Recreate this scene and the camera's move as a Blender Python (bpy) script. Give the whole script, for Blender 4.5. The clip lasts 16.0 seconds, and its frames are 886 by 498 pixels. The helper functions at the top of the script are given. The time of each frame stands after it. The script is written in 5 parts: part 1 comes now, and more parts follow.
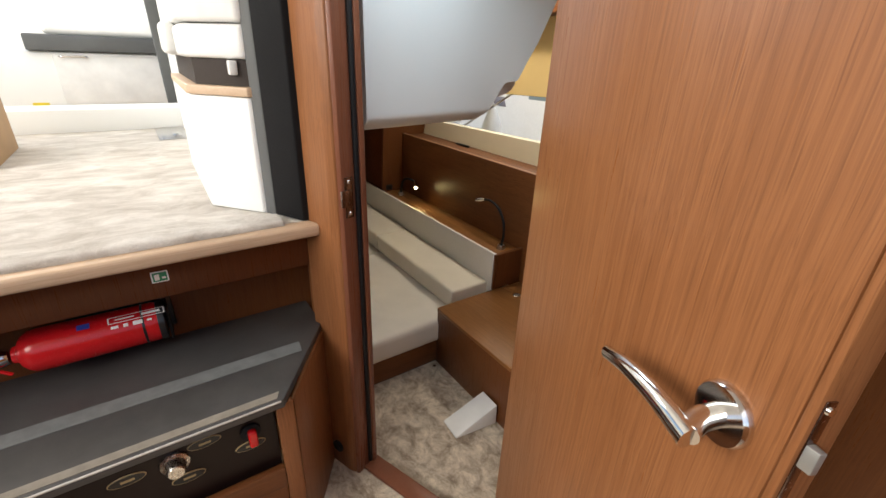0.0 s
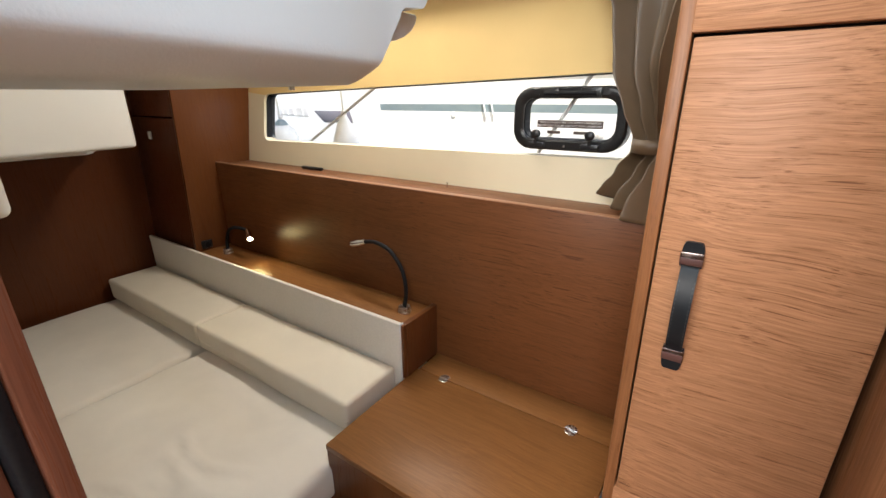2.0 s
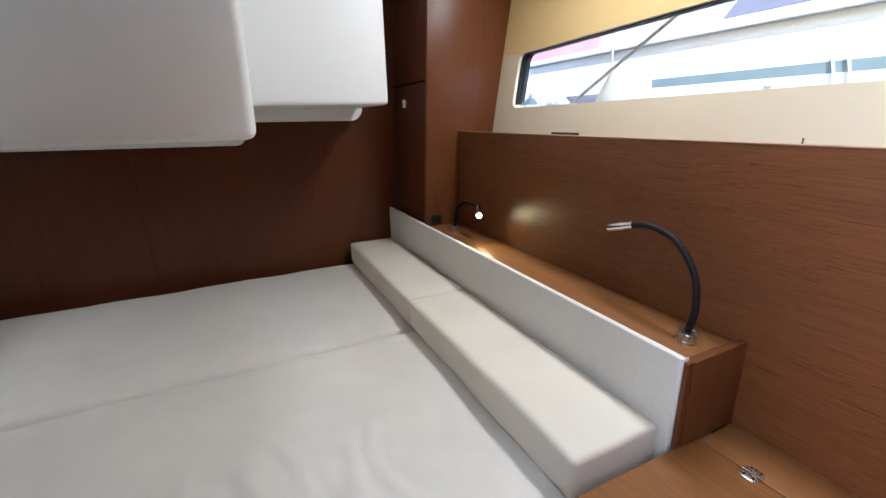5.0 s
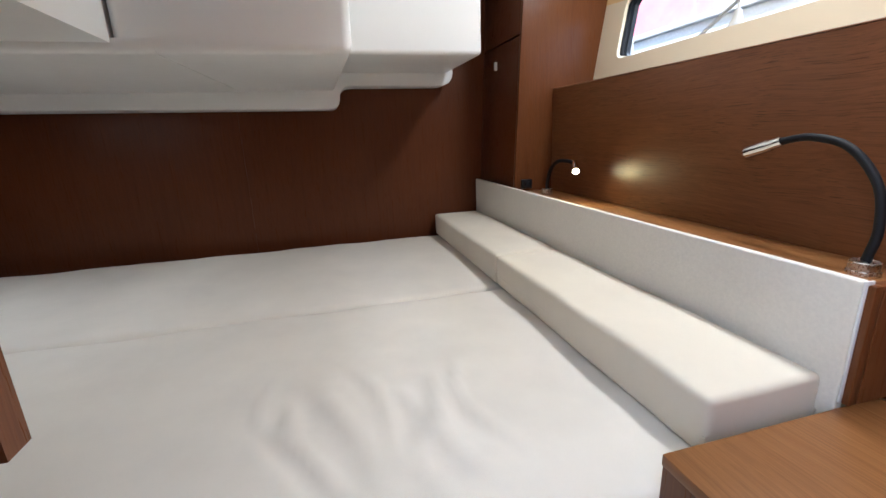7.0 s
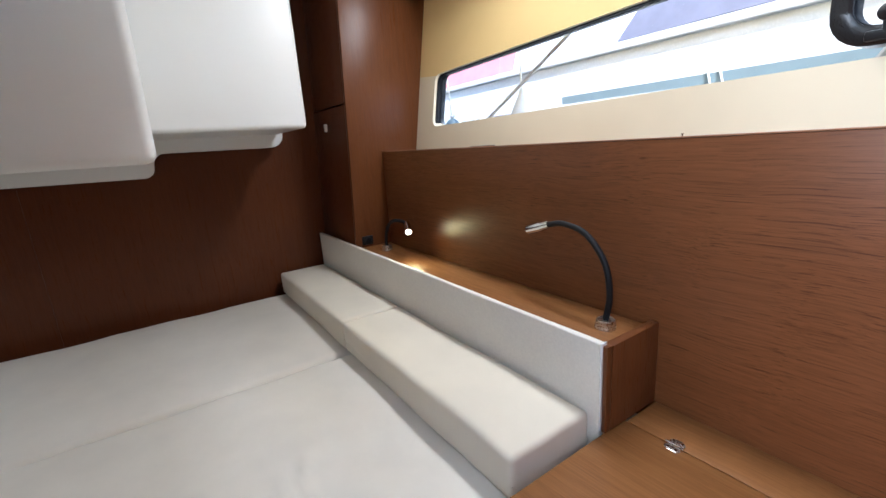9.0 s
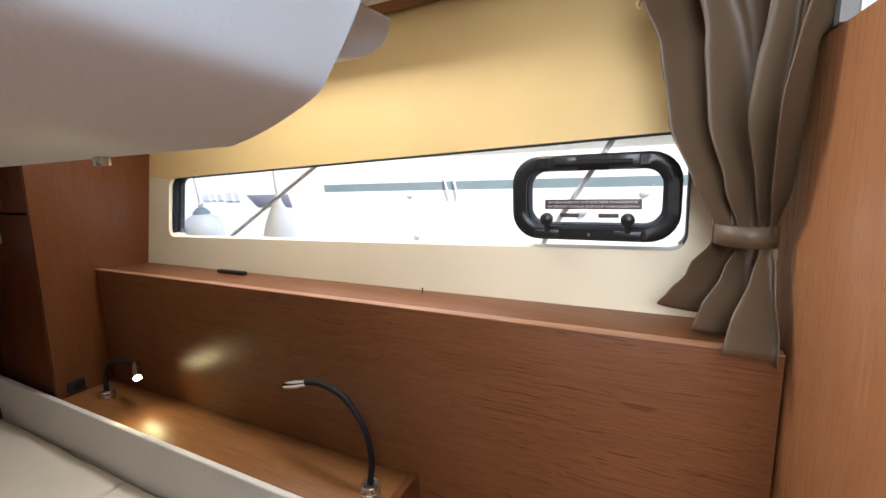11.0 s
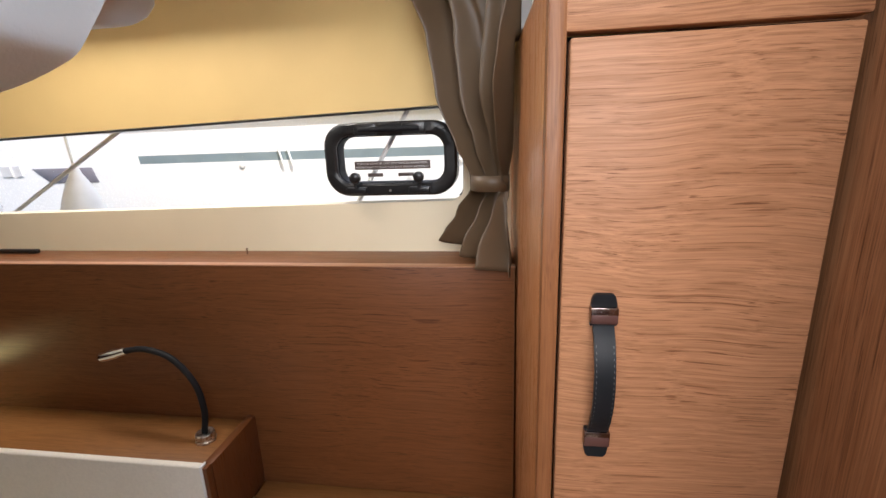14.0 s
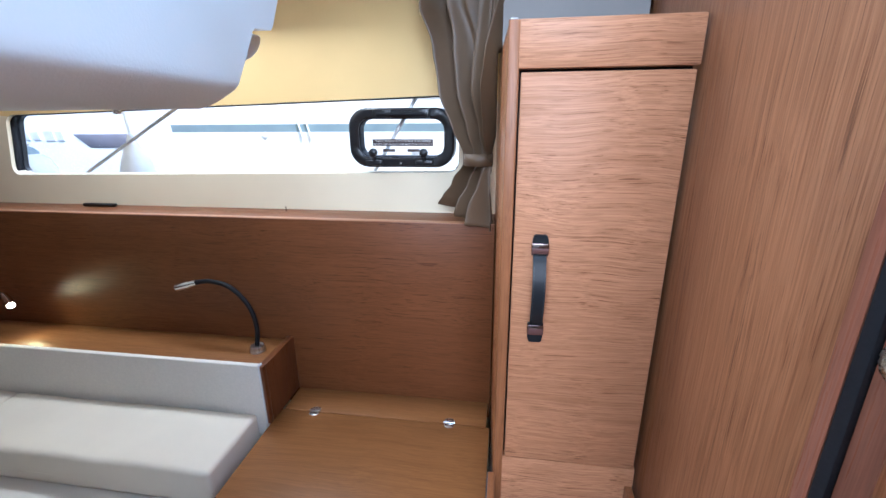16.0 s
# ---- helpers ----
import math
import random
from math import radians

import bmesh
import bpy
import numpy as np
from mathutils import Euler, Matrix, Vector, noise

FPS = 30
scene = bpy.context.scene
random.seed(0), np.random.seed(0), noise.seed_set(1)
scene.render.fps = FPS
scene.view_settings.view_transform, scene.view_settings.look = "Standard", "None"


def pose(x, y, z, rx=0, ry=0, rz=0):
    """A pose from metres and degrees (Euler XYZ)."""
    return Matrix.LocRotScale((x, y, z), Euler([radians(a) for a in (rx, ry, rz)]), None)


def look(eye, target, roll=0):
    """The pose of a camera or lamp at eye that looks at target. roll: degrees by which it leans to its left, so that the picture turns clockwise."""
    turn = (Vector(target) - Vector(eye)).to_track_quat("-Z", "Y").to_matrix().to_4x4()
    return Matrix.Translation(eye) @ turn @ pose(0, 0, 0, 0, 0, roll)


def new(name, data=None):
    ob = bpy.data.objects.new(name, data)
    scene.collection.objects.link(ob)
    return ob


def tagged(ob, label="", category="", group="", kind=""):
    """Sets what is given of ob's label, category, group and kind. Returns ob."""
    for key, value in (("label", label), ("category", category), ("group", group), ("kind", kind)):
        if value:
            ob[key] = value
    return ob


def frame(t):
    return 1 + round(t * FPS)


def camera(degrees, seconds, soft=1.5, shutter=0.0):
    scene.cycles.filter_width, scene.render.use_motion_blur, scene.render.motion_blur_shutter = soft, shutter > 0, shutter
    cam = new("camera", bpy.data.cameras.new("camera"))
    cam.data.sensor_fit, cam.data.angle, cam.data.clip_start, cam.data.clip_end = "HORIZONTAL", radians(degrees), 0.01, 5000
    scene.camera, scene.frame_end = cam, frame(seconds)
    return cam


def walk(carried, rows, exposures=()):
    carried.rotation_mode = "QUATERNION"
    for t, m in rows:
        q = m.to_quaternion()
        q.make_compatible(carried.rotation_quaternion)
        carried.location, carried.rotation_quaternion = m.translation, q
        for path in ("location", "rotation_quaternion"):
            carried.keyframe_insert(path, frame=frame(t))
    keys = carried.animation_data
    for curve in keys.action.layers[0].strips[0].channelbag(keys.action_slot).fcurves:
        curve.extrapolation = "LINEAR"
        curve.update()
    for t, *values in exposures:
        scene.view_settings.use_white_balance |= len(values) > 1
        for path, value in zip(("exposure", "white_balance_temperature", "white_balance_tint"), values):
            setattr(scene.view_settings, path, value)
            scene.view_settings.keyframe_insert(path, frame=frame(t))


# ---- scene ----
cam = camera(92.2, 16.0)
PATH = [
    (0, (-0.213, 0.177, 1.376), (-1.704, 1.226, 0.556), 2.2),
    (0.5, (-0.421, 0.227, 1.301), (-1.883, 1.355, 0.534), 2.3),
    (0.7, (-0.483, 0.244, 1.271), (-1.916, 1.43, 0.537), 2.1),
    (1, (-0.606, 0.322, 1.238), (-1.988, 1.585, 0.534), 1.4),
    (1.2, (-0.669, 0.383, 1.215), (-2.012, 1.696, 0.529), 2.0),
    (1.5, (-0.775, 0.495, 1.194), (-2.039, 1.881, 0.5), 0.1),
    (2, (-0.861, 0.587, 1.172), (-1.913, 2.147, 0.494), -0.4),
    (2.5, (-0.893, 0.623, 1.185), (-1.725, 2.316, 0.519), -1.0),
    (3, (-0.903, 0.664, 1.175), (-1.574, 2.427, 0.51), -1.5),
    (3.5, (-0.924, 0.687, 1.156), (-1.725, 2.389, 0.477), -1.0),
    (4, (-1.024, 0.714, 1.136), (-2.201, 2.185, 0.465), -0.8),
    (4.5, (-1.134, 0.769, 1.068), (-2.649, 1.907, 0.429), -1.2),
    (5, (-1.188, 0.776, 0.945), (-2.911, 1.602, 0.355), -1.2),
    (5.2, (-1.196, 0.778, 0.913), (-2.971, 1.489, 0.326), -1.3),
    (7.3, (-1.228, 0.75, 0.72), (-3.095, 1.238, 0.197), -2.2),
    (7.5, (-1.225, 0.75, 0.717), (-3.083, 1.277, 0.2), -2.0),
    (8, (-1.215, 0.726, 0.735), (-3.027, 1.395, 0.215), -2.6),
    (8.3, (-1.208, 0.732, 0.749), (-2.986, 1.494, 0.242), -2.9),
    (8.5, (-1.201, 0.751, 0.778), (-2.947, 1.587, 0.277), -3.3),
    (9, (-1.156, 0.809, 0.907), (-2.773, 1.883, 0.424), -4.0),
    (9.5, (-1.099, 0.819, 1.072), (-2.531, 2.148, 0.643), -3.7),
    (10, (-1.103, 0.841, 1.15), (-2.33, 2.369, 0.75), -3.6),
    (10.2, (-1.116, 0.871, 1.149), (-2.27, 2.457, 0.761), -3.3),
    (12.3, (-1.169, 0.936, 1.208), (-1.795, 2.809, 0.893), -1.6),
    (12.5, (-1.146, 0.916, 1.206), (-1.758, 2.795, 0.898), -1.7),
    (13, (-1.121, 0.888, 1.219), (-1.609, 2.791, 0.846), -1.9),
    (13.5, (-1.082, 0.867, 1.198), (-1.45, 2.787, 0.778), -1.9),
    (14, (-1.006, 0.805, 1.142), (-1.277, 2.725, 0.655), -1.9),
    (14.5, (-0.97, 0.706, 1.134), (-1.161, 2.62, 0.588), -1.8),
    (15, (-0.956, 0.622, 1.162), (-1.12, 2.527, 0.572), -1.6),
    (15.2, (-0.955, 0.593, 1.163), (-1.128, 2.498, 0.576), -1.3),
    (15.5, (-0.963, 0.561, 1.181), (-1.153, 2.457, 0.574), -1.1),
    (16, (-0.955, 0.52, 1.181), (-1.231, 2.404, 0.569), -0.5),
]
EXPOSURES = [(0, 0.25, 7000, 10), (1.0, 0.42, 7100, 10), (1.5, 0.76, 7000, 10), (2.2, 0.95, 6500, 10), (3, 0.93, 6000, 10), (4, 1.0, 5400, 10), (5, 1.3, 5350, 10), (7.3, 1.58, 5500, 10), (9, 1.32, 5400, 10), (10.2, 1.15, 5400, 10), (12.3, 0.74, 7200, 16), (13.5, 0.66, 6600, 16), (14.05, 0.78, 6400, 14), (14.5, 1.0, 5250, 10), (16, 1.12, 5000, 10)]
walk(cam, [(t, look(eye, target, roll)) for t, eye, target, roll in PATH], EXPOSURES)

# ---- light ----
world = bpy.data.worlds.new("sky")
scene.world = world
world.use_nodes = True
wn = world.node_tree
sky = wn.nodes.new("ShaderNodeTexSky")
sky.sky_type = "NISHITA"
sky.sun_disc = False
sky.sun_elevation = radians(50)
sky.sun_rotation = radians(135)
wn.links.new(sky.outputs["Color"], wn.nodes["Background"].inputs["Color"])
wn.nodes["Background"].inputs["Strength"].default_value = 0.15


def lamp(name, kind, m, energy, colour=(1, 1, 1), **sizes):
    data = bpy.data.lights.new(name, kind)
    data.energy, data.color = energy, colour
    if kind == "AREA":
        data.shape = "RECTANGLE"
        data.size, data.size_y = sizes["size"], sizes["size_y"]
    elif kind == "SUN":
        data.angle = sizes["angle"]
    elif kind == "SPOT":
        data.spot_size, data.spot_blend, data.shadow_soft_size = sizes["cone"], sizes["blend"], sizes["soft"]
    ob = new(name, data)
    ob.matrix_world = m
    return ob


lamp("sun", "SUN", look((0.45, -0.45, 0.766), (0, 0, 0)), 3.4, (1.0, 0.96, 0.90), angle=radians(0.5))
# daylight of the saloon's side windows; unseen fill lamps added over entrance and berth
lamp("saloon_window_light", "AREA", look((-0.9, -2.3, 2.38), (-0.85, 1.3, 0.8)), 92.0, (1.0, 0.97, 0.93), size=3.2, size_y=1.0)
lamp("entrance_fill_light", "AREA", look((-1.0, 0.86, 1.71), (-1.02, 0.90, 0.0)), 2.5, (0.70, 0.87, 1.0), size=0.45, size_y=0.40)
lamp("berth_fill_light", "AREA", look((-1.95, 1.735, 1.70), (-1.95, 1.25, 0.3)), 5.6, (1.0, 0.95, 0.86), size=0.80, size_y=0.12)
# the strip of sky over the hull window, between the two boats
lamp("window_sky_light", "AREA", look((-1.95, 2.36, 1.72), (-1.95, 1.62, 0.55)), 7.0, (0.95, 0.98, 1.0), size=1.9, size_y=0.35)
lamp("saloon_aft_light", "AREA", look((-3.55, -0.7, 2.55), (-2.0, 0.0, 0.9)), 29.0, (0.95, 0.98, 1.0), size=1.8, size_y=0.6)
# unseen fill lamp, added to brighten the berth's far foot
lamp("foot_fill_light", "AREA", look((-2.55, -0.35, 0.88), (-2.55, -0.35, 0.0)), 0.9, (1.0, 0.97, 0.92), size=0.5, size_y=0.5)


# ---- materials ----
def nodes_of(name):
    m = bpy.data.materials.new(name)
    m.use_nodes = True
    t = m.node_tree
    return m, t, t.nodes["Principled BSDF"]


def add(t, kind, **values):
    n = t.nodes.new(kind)
    for key, v in values.items():
        n.inputs[key.replace("_", " ")].default_value = v
    return n


def coords(t, scale):
    c = t.nodes.new("ShaderNodeTexCoord")
    mp = t.nodes.new("ShaderNodeMapping")
    mp.inputs["Scale"].default_value = scale
    t.links.new(c.outputs["Object"], mp.inputs["Vector"])
    return mp.outputs["Vector"]


def noise_tex(t, vector, scale, detail=4.0, rough=0.55, distort=0.0):
    n = add(t, "ShaderNodeTexNoise", Scale=scale, Detail=detail, Roughness=rough, Distortion=distort)
    t.links.new(vector, n.inputs["Vector"])
    return n.outputs["Fac"]


def ramp(t, fac, stops):
    r = t.nodes.new("ShaderNodeValToRGB")
    e = r.color_ramp.elements
    while len(e) < len(stops):
        e.new(0.5)
    for el, (p, c) in zip(e, stops):
        el.position, el.color = p, (*c, 1) if len(c) == 3 else c
    t.links.new(fac, r.inputs["Fac"])
    return r.outputs["Color"]


def mix(t, fac, a, b, blend="MIX"):
    n = t.nodes.new("ShaderNodeMix")
    n.data_type, n.blend_type = "RGBA", blend
    for sock, v in ((n.inputs[0], fac), (n.inputs[6], a), (n.inputs[7], b)):
        if isinstance(v, (int, float)):
            sock.default_value = v
        elif isinstance(v, tuple):
            sock.default_value = (*v, 1)
        else:
            t.links.new(v, sock)
    return n.outputs[2]


def bump(t, bsdf, height, strength, distance):
    b = t.nodes.new("ShaderNodeBump")
    b.inputs["Strength"].default_value, b.inputs["Distance"].default_value = strength, distance
    t.links.new(height, b.inputs["Height"])
    t.links.new(b.outputs["Normal"], bsdf.inputs["Normal"])


def wood(name, axis, light, mid, dark, rough=0.38, figure=1.0, pores=0.5, dashes=0.4, fleck=0.6):
    """Veneer with its grain along one axis: wavering bands, fine streaks and short dark pores."""
    m, t, p = nodes_of(name)
    place = t.nodes.new("ShaderNodeTexCoord").outputs["Object"]
    drift = add(t, "ShaderNodeTexNoise", Scale=3.2, Detail=2.0, Roughness=0.5)
    t.links.new(place, drift.inputs["Vector"])
    centred = t.nodes.new("ShaderNodeVectorMath")
    centred.operation = "SUBTRACT"
    t.links.new(drift.outputs["Color"], centred.inputs[0])
    centred.inputs[1].default_value = (0.5, 0.5, 0.5)
    swayed = t.nodes.new("ShaderNodeVectorMath")
    swayed.operation = "MULTIPLY_ADD"
    t.links.new(centred.outputs[0], swayed.inputs[0])
    swayed.inputs[1].default_value = (0.045 * figure,) * 3
    t.links.new(place, swayed.inputs[2])

    def along(a, b):
        mp = t.nodes.new("ShaderNodeMapping")
        mp.inputs["Scale"].default_value = tuple(a if i == axis else b for i in range(3))
        t.links.new(swayed.outputs[0], mp.inputs["Vector"])
        return mp.outputs["Vector"]
    bands = noise_tex(t, along(1.0, 26.0), 1.5, 6.0, 0.62, 0.5 * figure)
    streak = noise_tex(t, along(4.5, 330.0), 1.0, 5.0, 0.65, 0.3)
    fine = noise_tex(t, along(10.0, 800.0), 1.0, 3.0, 0.6)
    pore = noise_tex(t, along(12.0, 560.0), 1.0, 2.0, 0.5, 0.2)
    dash = noise_tex(t, along(5.5, 400.0), 1.0, 3.0, 0.6, 0.5)
    where = noise_tex(t, along(2.0, 14.0), 1.0, 3.0, 0.6)
    blotch = noise_tex(t, place, 2.3, 3.0, 0.55)
    c = ramp(t, bands, [(0.28, mid), (0.50, light), (0.74, mid)])
    c = mix(t, ramp(t, streak, [(0.42, (0, 0, 0)), (0.64, (fleck, fleck, fleck))]), c, tuple(0.8 * a + 0.1 * b for a, b in zip(mid, dark)))
    c = mix(t, ramp(t, fine, [(0.45, (0, 0, 0)), (0.78, (0.32, 0.32, 0.32))]), c, dark)
    strong = mix(t, ramp(t, where, [(0.40, (0.15, 0.15, 0.15)), (0.60, (1, 1, 1))]), (0, 0, 0), ramp(t, dash, [(0.565, (0, 0, 0)), (0.655, (dashes, dashes, dashes))]))
    c = mix(t, strong, c, dark)
    c = mix(t, ramp(t, pore, [(0.62, (0, 0, 0)), (0.72, (pores, pores, pores))]), c, dark)
    c = mix(t, 0.55, c, ramp(t, blotch, [(0.3, (0.76, 0.74, 0.72)), (0.7, (1.06, 1.06, 1.06))]), "MULTIPLY")
    t.links.new(c, p.inputs["Base Color"])
    r = ramp(t, streak, [(0.3, (rough - 0.06,) * 3), (0.7, (rough + 0.1,) * 3)])
    t.links.new(r, p.inputs["Roughness"])
    p.inputs["Specular IOR Level"].default_value = 0.25
    bump(t, p, mix(t, strong, streak, (0, 0, 0)), 0.12, 0.0006)
    return m


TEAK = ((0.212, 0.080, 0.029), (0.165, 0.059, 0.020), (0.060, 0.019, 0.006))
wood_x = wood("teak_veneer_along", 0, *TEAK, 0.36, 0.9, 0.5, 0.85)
# wardrobe teak, lightened in colour for the doorway light on it
wood_x2 = wood("lit_teak_door_veneer", 0, (0.53, 0.260, 0.135), (0.43, 0.198, 0.096), (0.140, 0.052, 0.020), 0.42, 0.9, 0.6, 0.95, 0.95)
wood_z = wood("teak_veneer_upright", 2, (0.300, 0.124, 0.050), (0.235, 0.090, 0.034), (0.110, 0.038, 0.013), 0.34, 0.6, 0.4, 0.35)
# wall panel teak, likewise lightened in place of doorway light
wood_wall = wood("lit_teak_veneer_upright", 2, (0.375, 0.166, 0.076), (0.285, 0.118, 0.049), (0.105, 0.036, 0.013), 0.36, 0.3, 0.7, 1.0, 0.9)
# teak of the level tops, with warm lamp light put into its colour
wood_top = wood("lit_teak_top_veneer", 0, (0.290, 0.127, 0.041), (0.232, 0.096, 0.029), (0.13, 0.048, 0.015), 0.36, 0.8, 0.3, 0.4)
wood_door = wood("teak_door_leaf", 2, (0.300, 0.122, 0.048), (0.232, 0.088, 0.032), (0.11, 0.038, 0.013), 0.32, 0.35, 0.5, 0.45, 0.6)
wood_y = wood("teak_veneer_across", 1, *TEAK, 0.36, 0.8, 0.3, 0.4)
wood_red = wood("varnished_solid_wood", 2, (0.23, 0.088, 0.050), (0.185, 0.068, 0.038), (0.09, 0.03, 0.017), 0.28, 0.4, 0.2, 0.2)
# teak brightened to paint in the window light on the wardrobe's side
wood_side = wood("lit_teak_side_veneer", 2, (0.46, 0.205, 0.088), (0.38, 0.160, 0.064), (0.19, 0.07, 0.025), 0.28, 0.5, 0.3, 0.3)
wood_edge = wood("solid_teak_edging", 0, (0.42, 0.215, 0.115), (0.36, 0.175, 0.09), (0.2, 0.085, 0.04), 0.36, 0.4, 0.2, 0.2)
# dark bulkhead wood; on locker doors and stair box it also paints shade
wood_dark = wood("dark_and_shaded_veneer", 2, (0.120, 0.037, 0.013), (0.100, 0.029, 0.010), (0.058, 0.016, 0.006), 0.30, 0.6, 0.2, 0.25)
# teak darkened to paint shade on upright faces that get little light
wood_shaded = wood("shaded_upright_veneer", 2, (0.165, 0.059, 0.020), (0.132, 0.045, 0.015), (0.075, 0.023, 0.008), 0.30, 0.6, 0.2, 0.25)
wood_pale = wood("pale_solid_nosing", 1, (0.66, 0.49, 0.35), (0.60, 0.43, 0.29), (0.44, 0.29, 0.18), 0.4, 0.3, 0.1)


def plain(name, colour, rough=0.5, metal=0.0, grain=0.0, size=300.0, vary=0.12, spread=6.0, spec=0.5):
    """A painted, moulded or metal surface with slight patchiness and fine relief."""
    m, t, p = nodes_of(name)
    n = noise_tex(t, coords(t, (1, 1, 1)), spread, 3.0, 0.6)
    low, high = tuple(c * (1 - vary) for c in colour), tuple(min(1.0, c * (1 + vary * 0.4)) for c in colour)
    t.links.new(ramp(t, n, [(0.3, low), (0.7, high)]), p.inputs["Base Color"])
    fine = noise_tex(t, coords(t, (1, 1, 1)), size, 2.0, 0.5)
    t.links.new(ramp(t, fine, [(0.3, (max(rough - 0.06, 0.02),) * 3), (0.7, (rough + 0.06,) * 3)]), p.inputs["Roughness"])
    p.inputs["Metallic"].default_value = metal
    p.inputs["Specular IOR Level"].default_value = spec
    if grain:
        bump(t, p, fine, grain, 0.001)
    return m


def cloth(name, colour, thread=900.0, relief=0.3, vary=0.12, rough=0.9, sheen=0.15):
    m, t, p = nodes_of(name)
    v = coords(t, (1, 1, 1))
    weave = noise_tex(t, v, thread, 2.0, 0.6)
    soft = noise_tex(t, v, 5.0, 4.0, 0.6)
    c = ramp(t, soft, [(0.28, tuple(a * (1 - vary) for a in colour)), (0.72, colour)])
    c = mix(t, 0.5, c, ramp(t, weave, [(0.3, (0.86, 0.86, 0.86)), (0.7, (1, 1, 1))]), "MULTIPLY")
    t.links.new(c, p.inputs["Base Color"])
    p.inputs["Roughness"].default_value = rough
    p.inputs["Sheen Weight"].default_value = sheen
    h = mix(t, 0.35, weave, noise_tex(t, v, 28.0, 3.0, 0.6))
    bump(t, p, h, relief, 0.0015)
    return m


def carpet_of(name, light, dark, lay, size):
    m, t, p = nodes_of(name)
    v = coords(t, (1, 1, 1))
    tuft = noise_tex(t, v, 420.0, 3.0, 0.7)
    lie = noise_tex(t, coords(t, lay), size, 9.0, 0.72, 0.5)
    c = ramp(t, lie, [(0.36, dark), (0.50, tuple((a + b) / 2 for a, b in zip(light, dark))), (0.64, light)])
    c = mix(t, 0.7, c, ramp(t, tuft, [(0.3, (0.6, 0.57, 0.54)), (0.68, (1.1, 1.1, 1.1))]), "MULTIPLY")
    t.links.new(c, p.inputs["Base Color"])
    p.inputs["Roughness"].default_value = 0.95
    p.inputs["Sheen Weight"].default_value = 0.25
    bump(t, p, mix(t, 0.4, tuft, lie), 0.9, 0.006)
    return m


gelcoat = plain("white_gelcoat", (0.85, 0.86, 0.84), 0.34, 0.0, 0.0, 40.0, 0.04, 1.5)
# darker and bluer than gelcoat: this moulding's dimmer, cool light put into colour
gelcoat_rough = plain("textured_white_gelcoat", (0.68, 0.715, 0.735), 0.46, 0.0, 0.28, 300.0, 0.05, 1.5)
# one lining in two tones that paint in its uneven light
vinyl = plain("warm_shade_hull_lining", (0.75, 0.54, 0.235), 0.55, 0.0, 0.10, 500.0, 0.06, 3.0, 0.35)
vinyl_lit = plain("pale_lit_hull_lining", (0.76, 0.665, 0.48), 0.5, 0.0, 0.08, 500.0, 0.05, 3.0, 0.35)
lining = cloth("grey_felt_lining", (0.31, 0.295, 0.28), 500.0, 0.4)
mattress_cloth = cloth("off_white_mattress_cloth", (0.83, 0.775, 0.68), 1100.0, 0.22, 0.10)
bolster_cloth = cloth("cream_bolster_cloth", (0.83, 0.755, 0.615), 1100.0, 0.20, 0.08)
panel_cloth = cloth("white_padded_cloth", (0.83, 0.785, 0.69), 170.0, 0.8, 0.05, 0.8)
curtain_cloth = cloth("taupe_satin_cloth", (0.150, 0.096, 0.053), 1500.0, 0.20, 0.30, 0.44, 0.0)
cord = cloth("pale_cord", (0.62, 0.45, 0.22), 900.0, 0.3)
leather = plain("black_leather", (0.008, 0.010, 0.013), 0.42, 0.0, 0.25, 600.0, 0.2, spec=0.3)
rubber = plain("black_rubber", (0.010, 0.010, 0.012), 0.6, 0.0, 0.1, 300.0, 0.2, spec=0.25)
blackpl = plain("black_plastic", (0.012, 0.012, 0.013), 0.32, 0.0, 0.12, 700.0, 0.2)
greytrim = plain("grey_vinyl_trim", (0.105, 0.11, 0.11), 0.6, 0.0, 0.3, 500.0, 0.12)
tread_grey = plain("charcoal_nonslip_tread", (0.075, 0.073, 0.072), 0.42, 0.0, 0.40, 700.0, 0.25, 9.0)
nosing_metal = plain("worn_bright_nosing", (0.62, 0.61, 0.58), 0.45, 0.0, 0.0, 40.0, 0.2, 20.0)
nosing_strip = plain("worn_beige_grip_strip", (0.27, 0.24, 0.20), 0.7, 0.0, 0.2, 700.0, 0.2, 30.0)
tread_strip = plain("grey_grip_strip", (0.17, 0.18, 0.18), 0.7, 0.0, 0.2, 700.0, 0.2, 30.0)
chrome = plain("polished_chrome", (0.78, 0.77, 0.76), 0.10, 1.0, 0.0, 40.0, 0.05)
satin = plain("satin_steel", (0.62, 0.60, 0.57), 0.28, 1.0, 0.0, 300.0, 0.08)
pewter = plain("dark_pewter", (0.30, 0.24, 0.22), 0.22, 1.0, 0.0, 300.0, 0.08)
brass = plain("brass_print", (0.42, 0.33, 0.17), 0.4)
latch_steel = plain("worn_latch_steel", (0.42, 0.41, 0.38), 0.45, 0.6, 0.0, 30.0, 0.2)
red_paint = plain("red_enamel", (0.62, 0.012, 0.016), 0.22, 0.0, 0.0, 300.0, 0.12)
white_pl = plain("white_plastic", (0.80, 0.80, 0.78), 0.4, 0.0, 0.05)
white_print = plain("white_print", (0.85, 0.82, 0.80), 0.5)
blue_print = plain("blue_print", (0.03, 0.06, 0.4), 0.5)
green_print = plain("green_print", (0.02, 0.22, 0.10), 0.5)
yellow_print = plain("yellow_print", (0.8, 0.62, 0.04), 0.5)
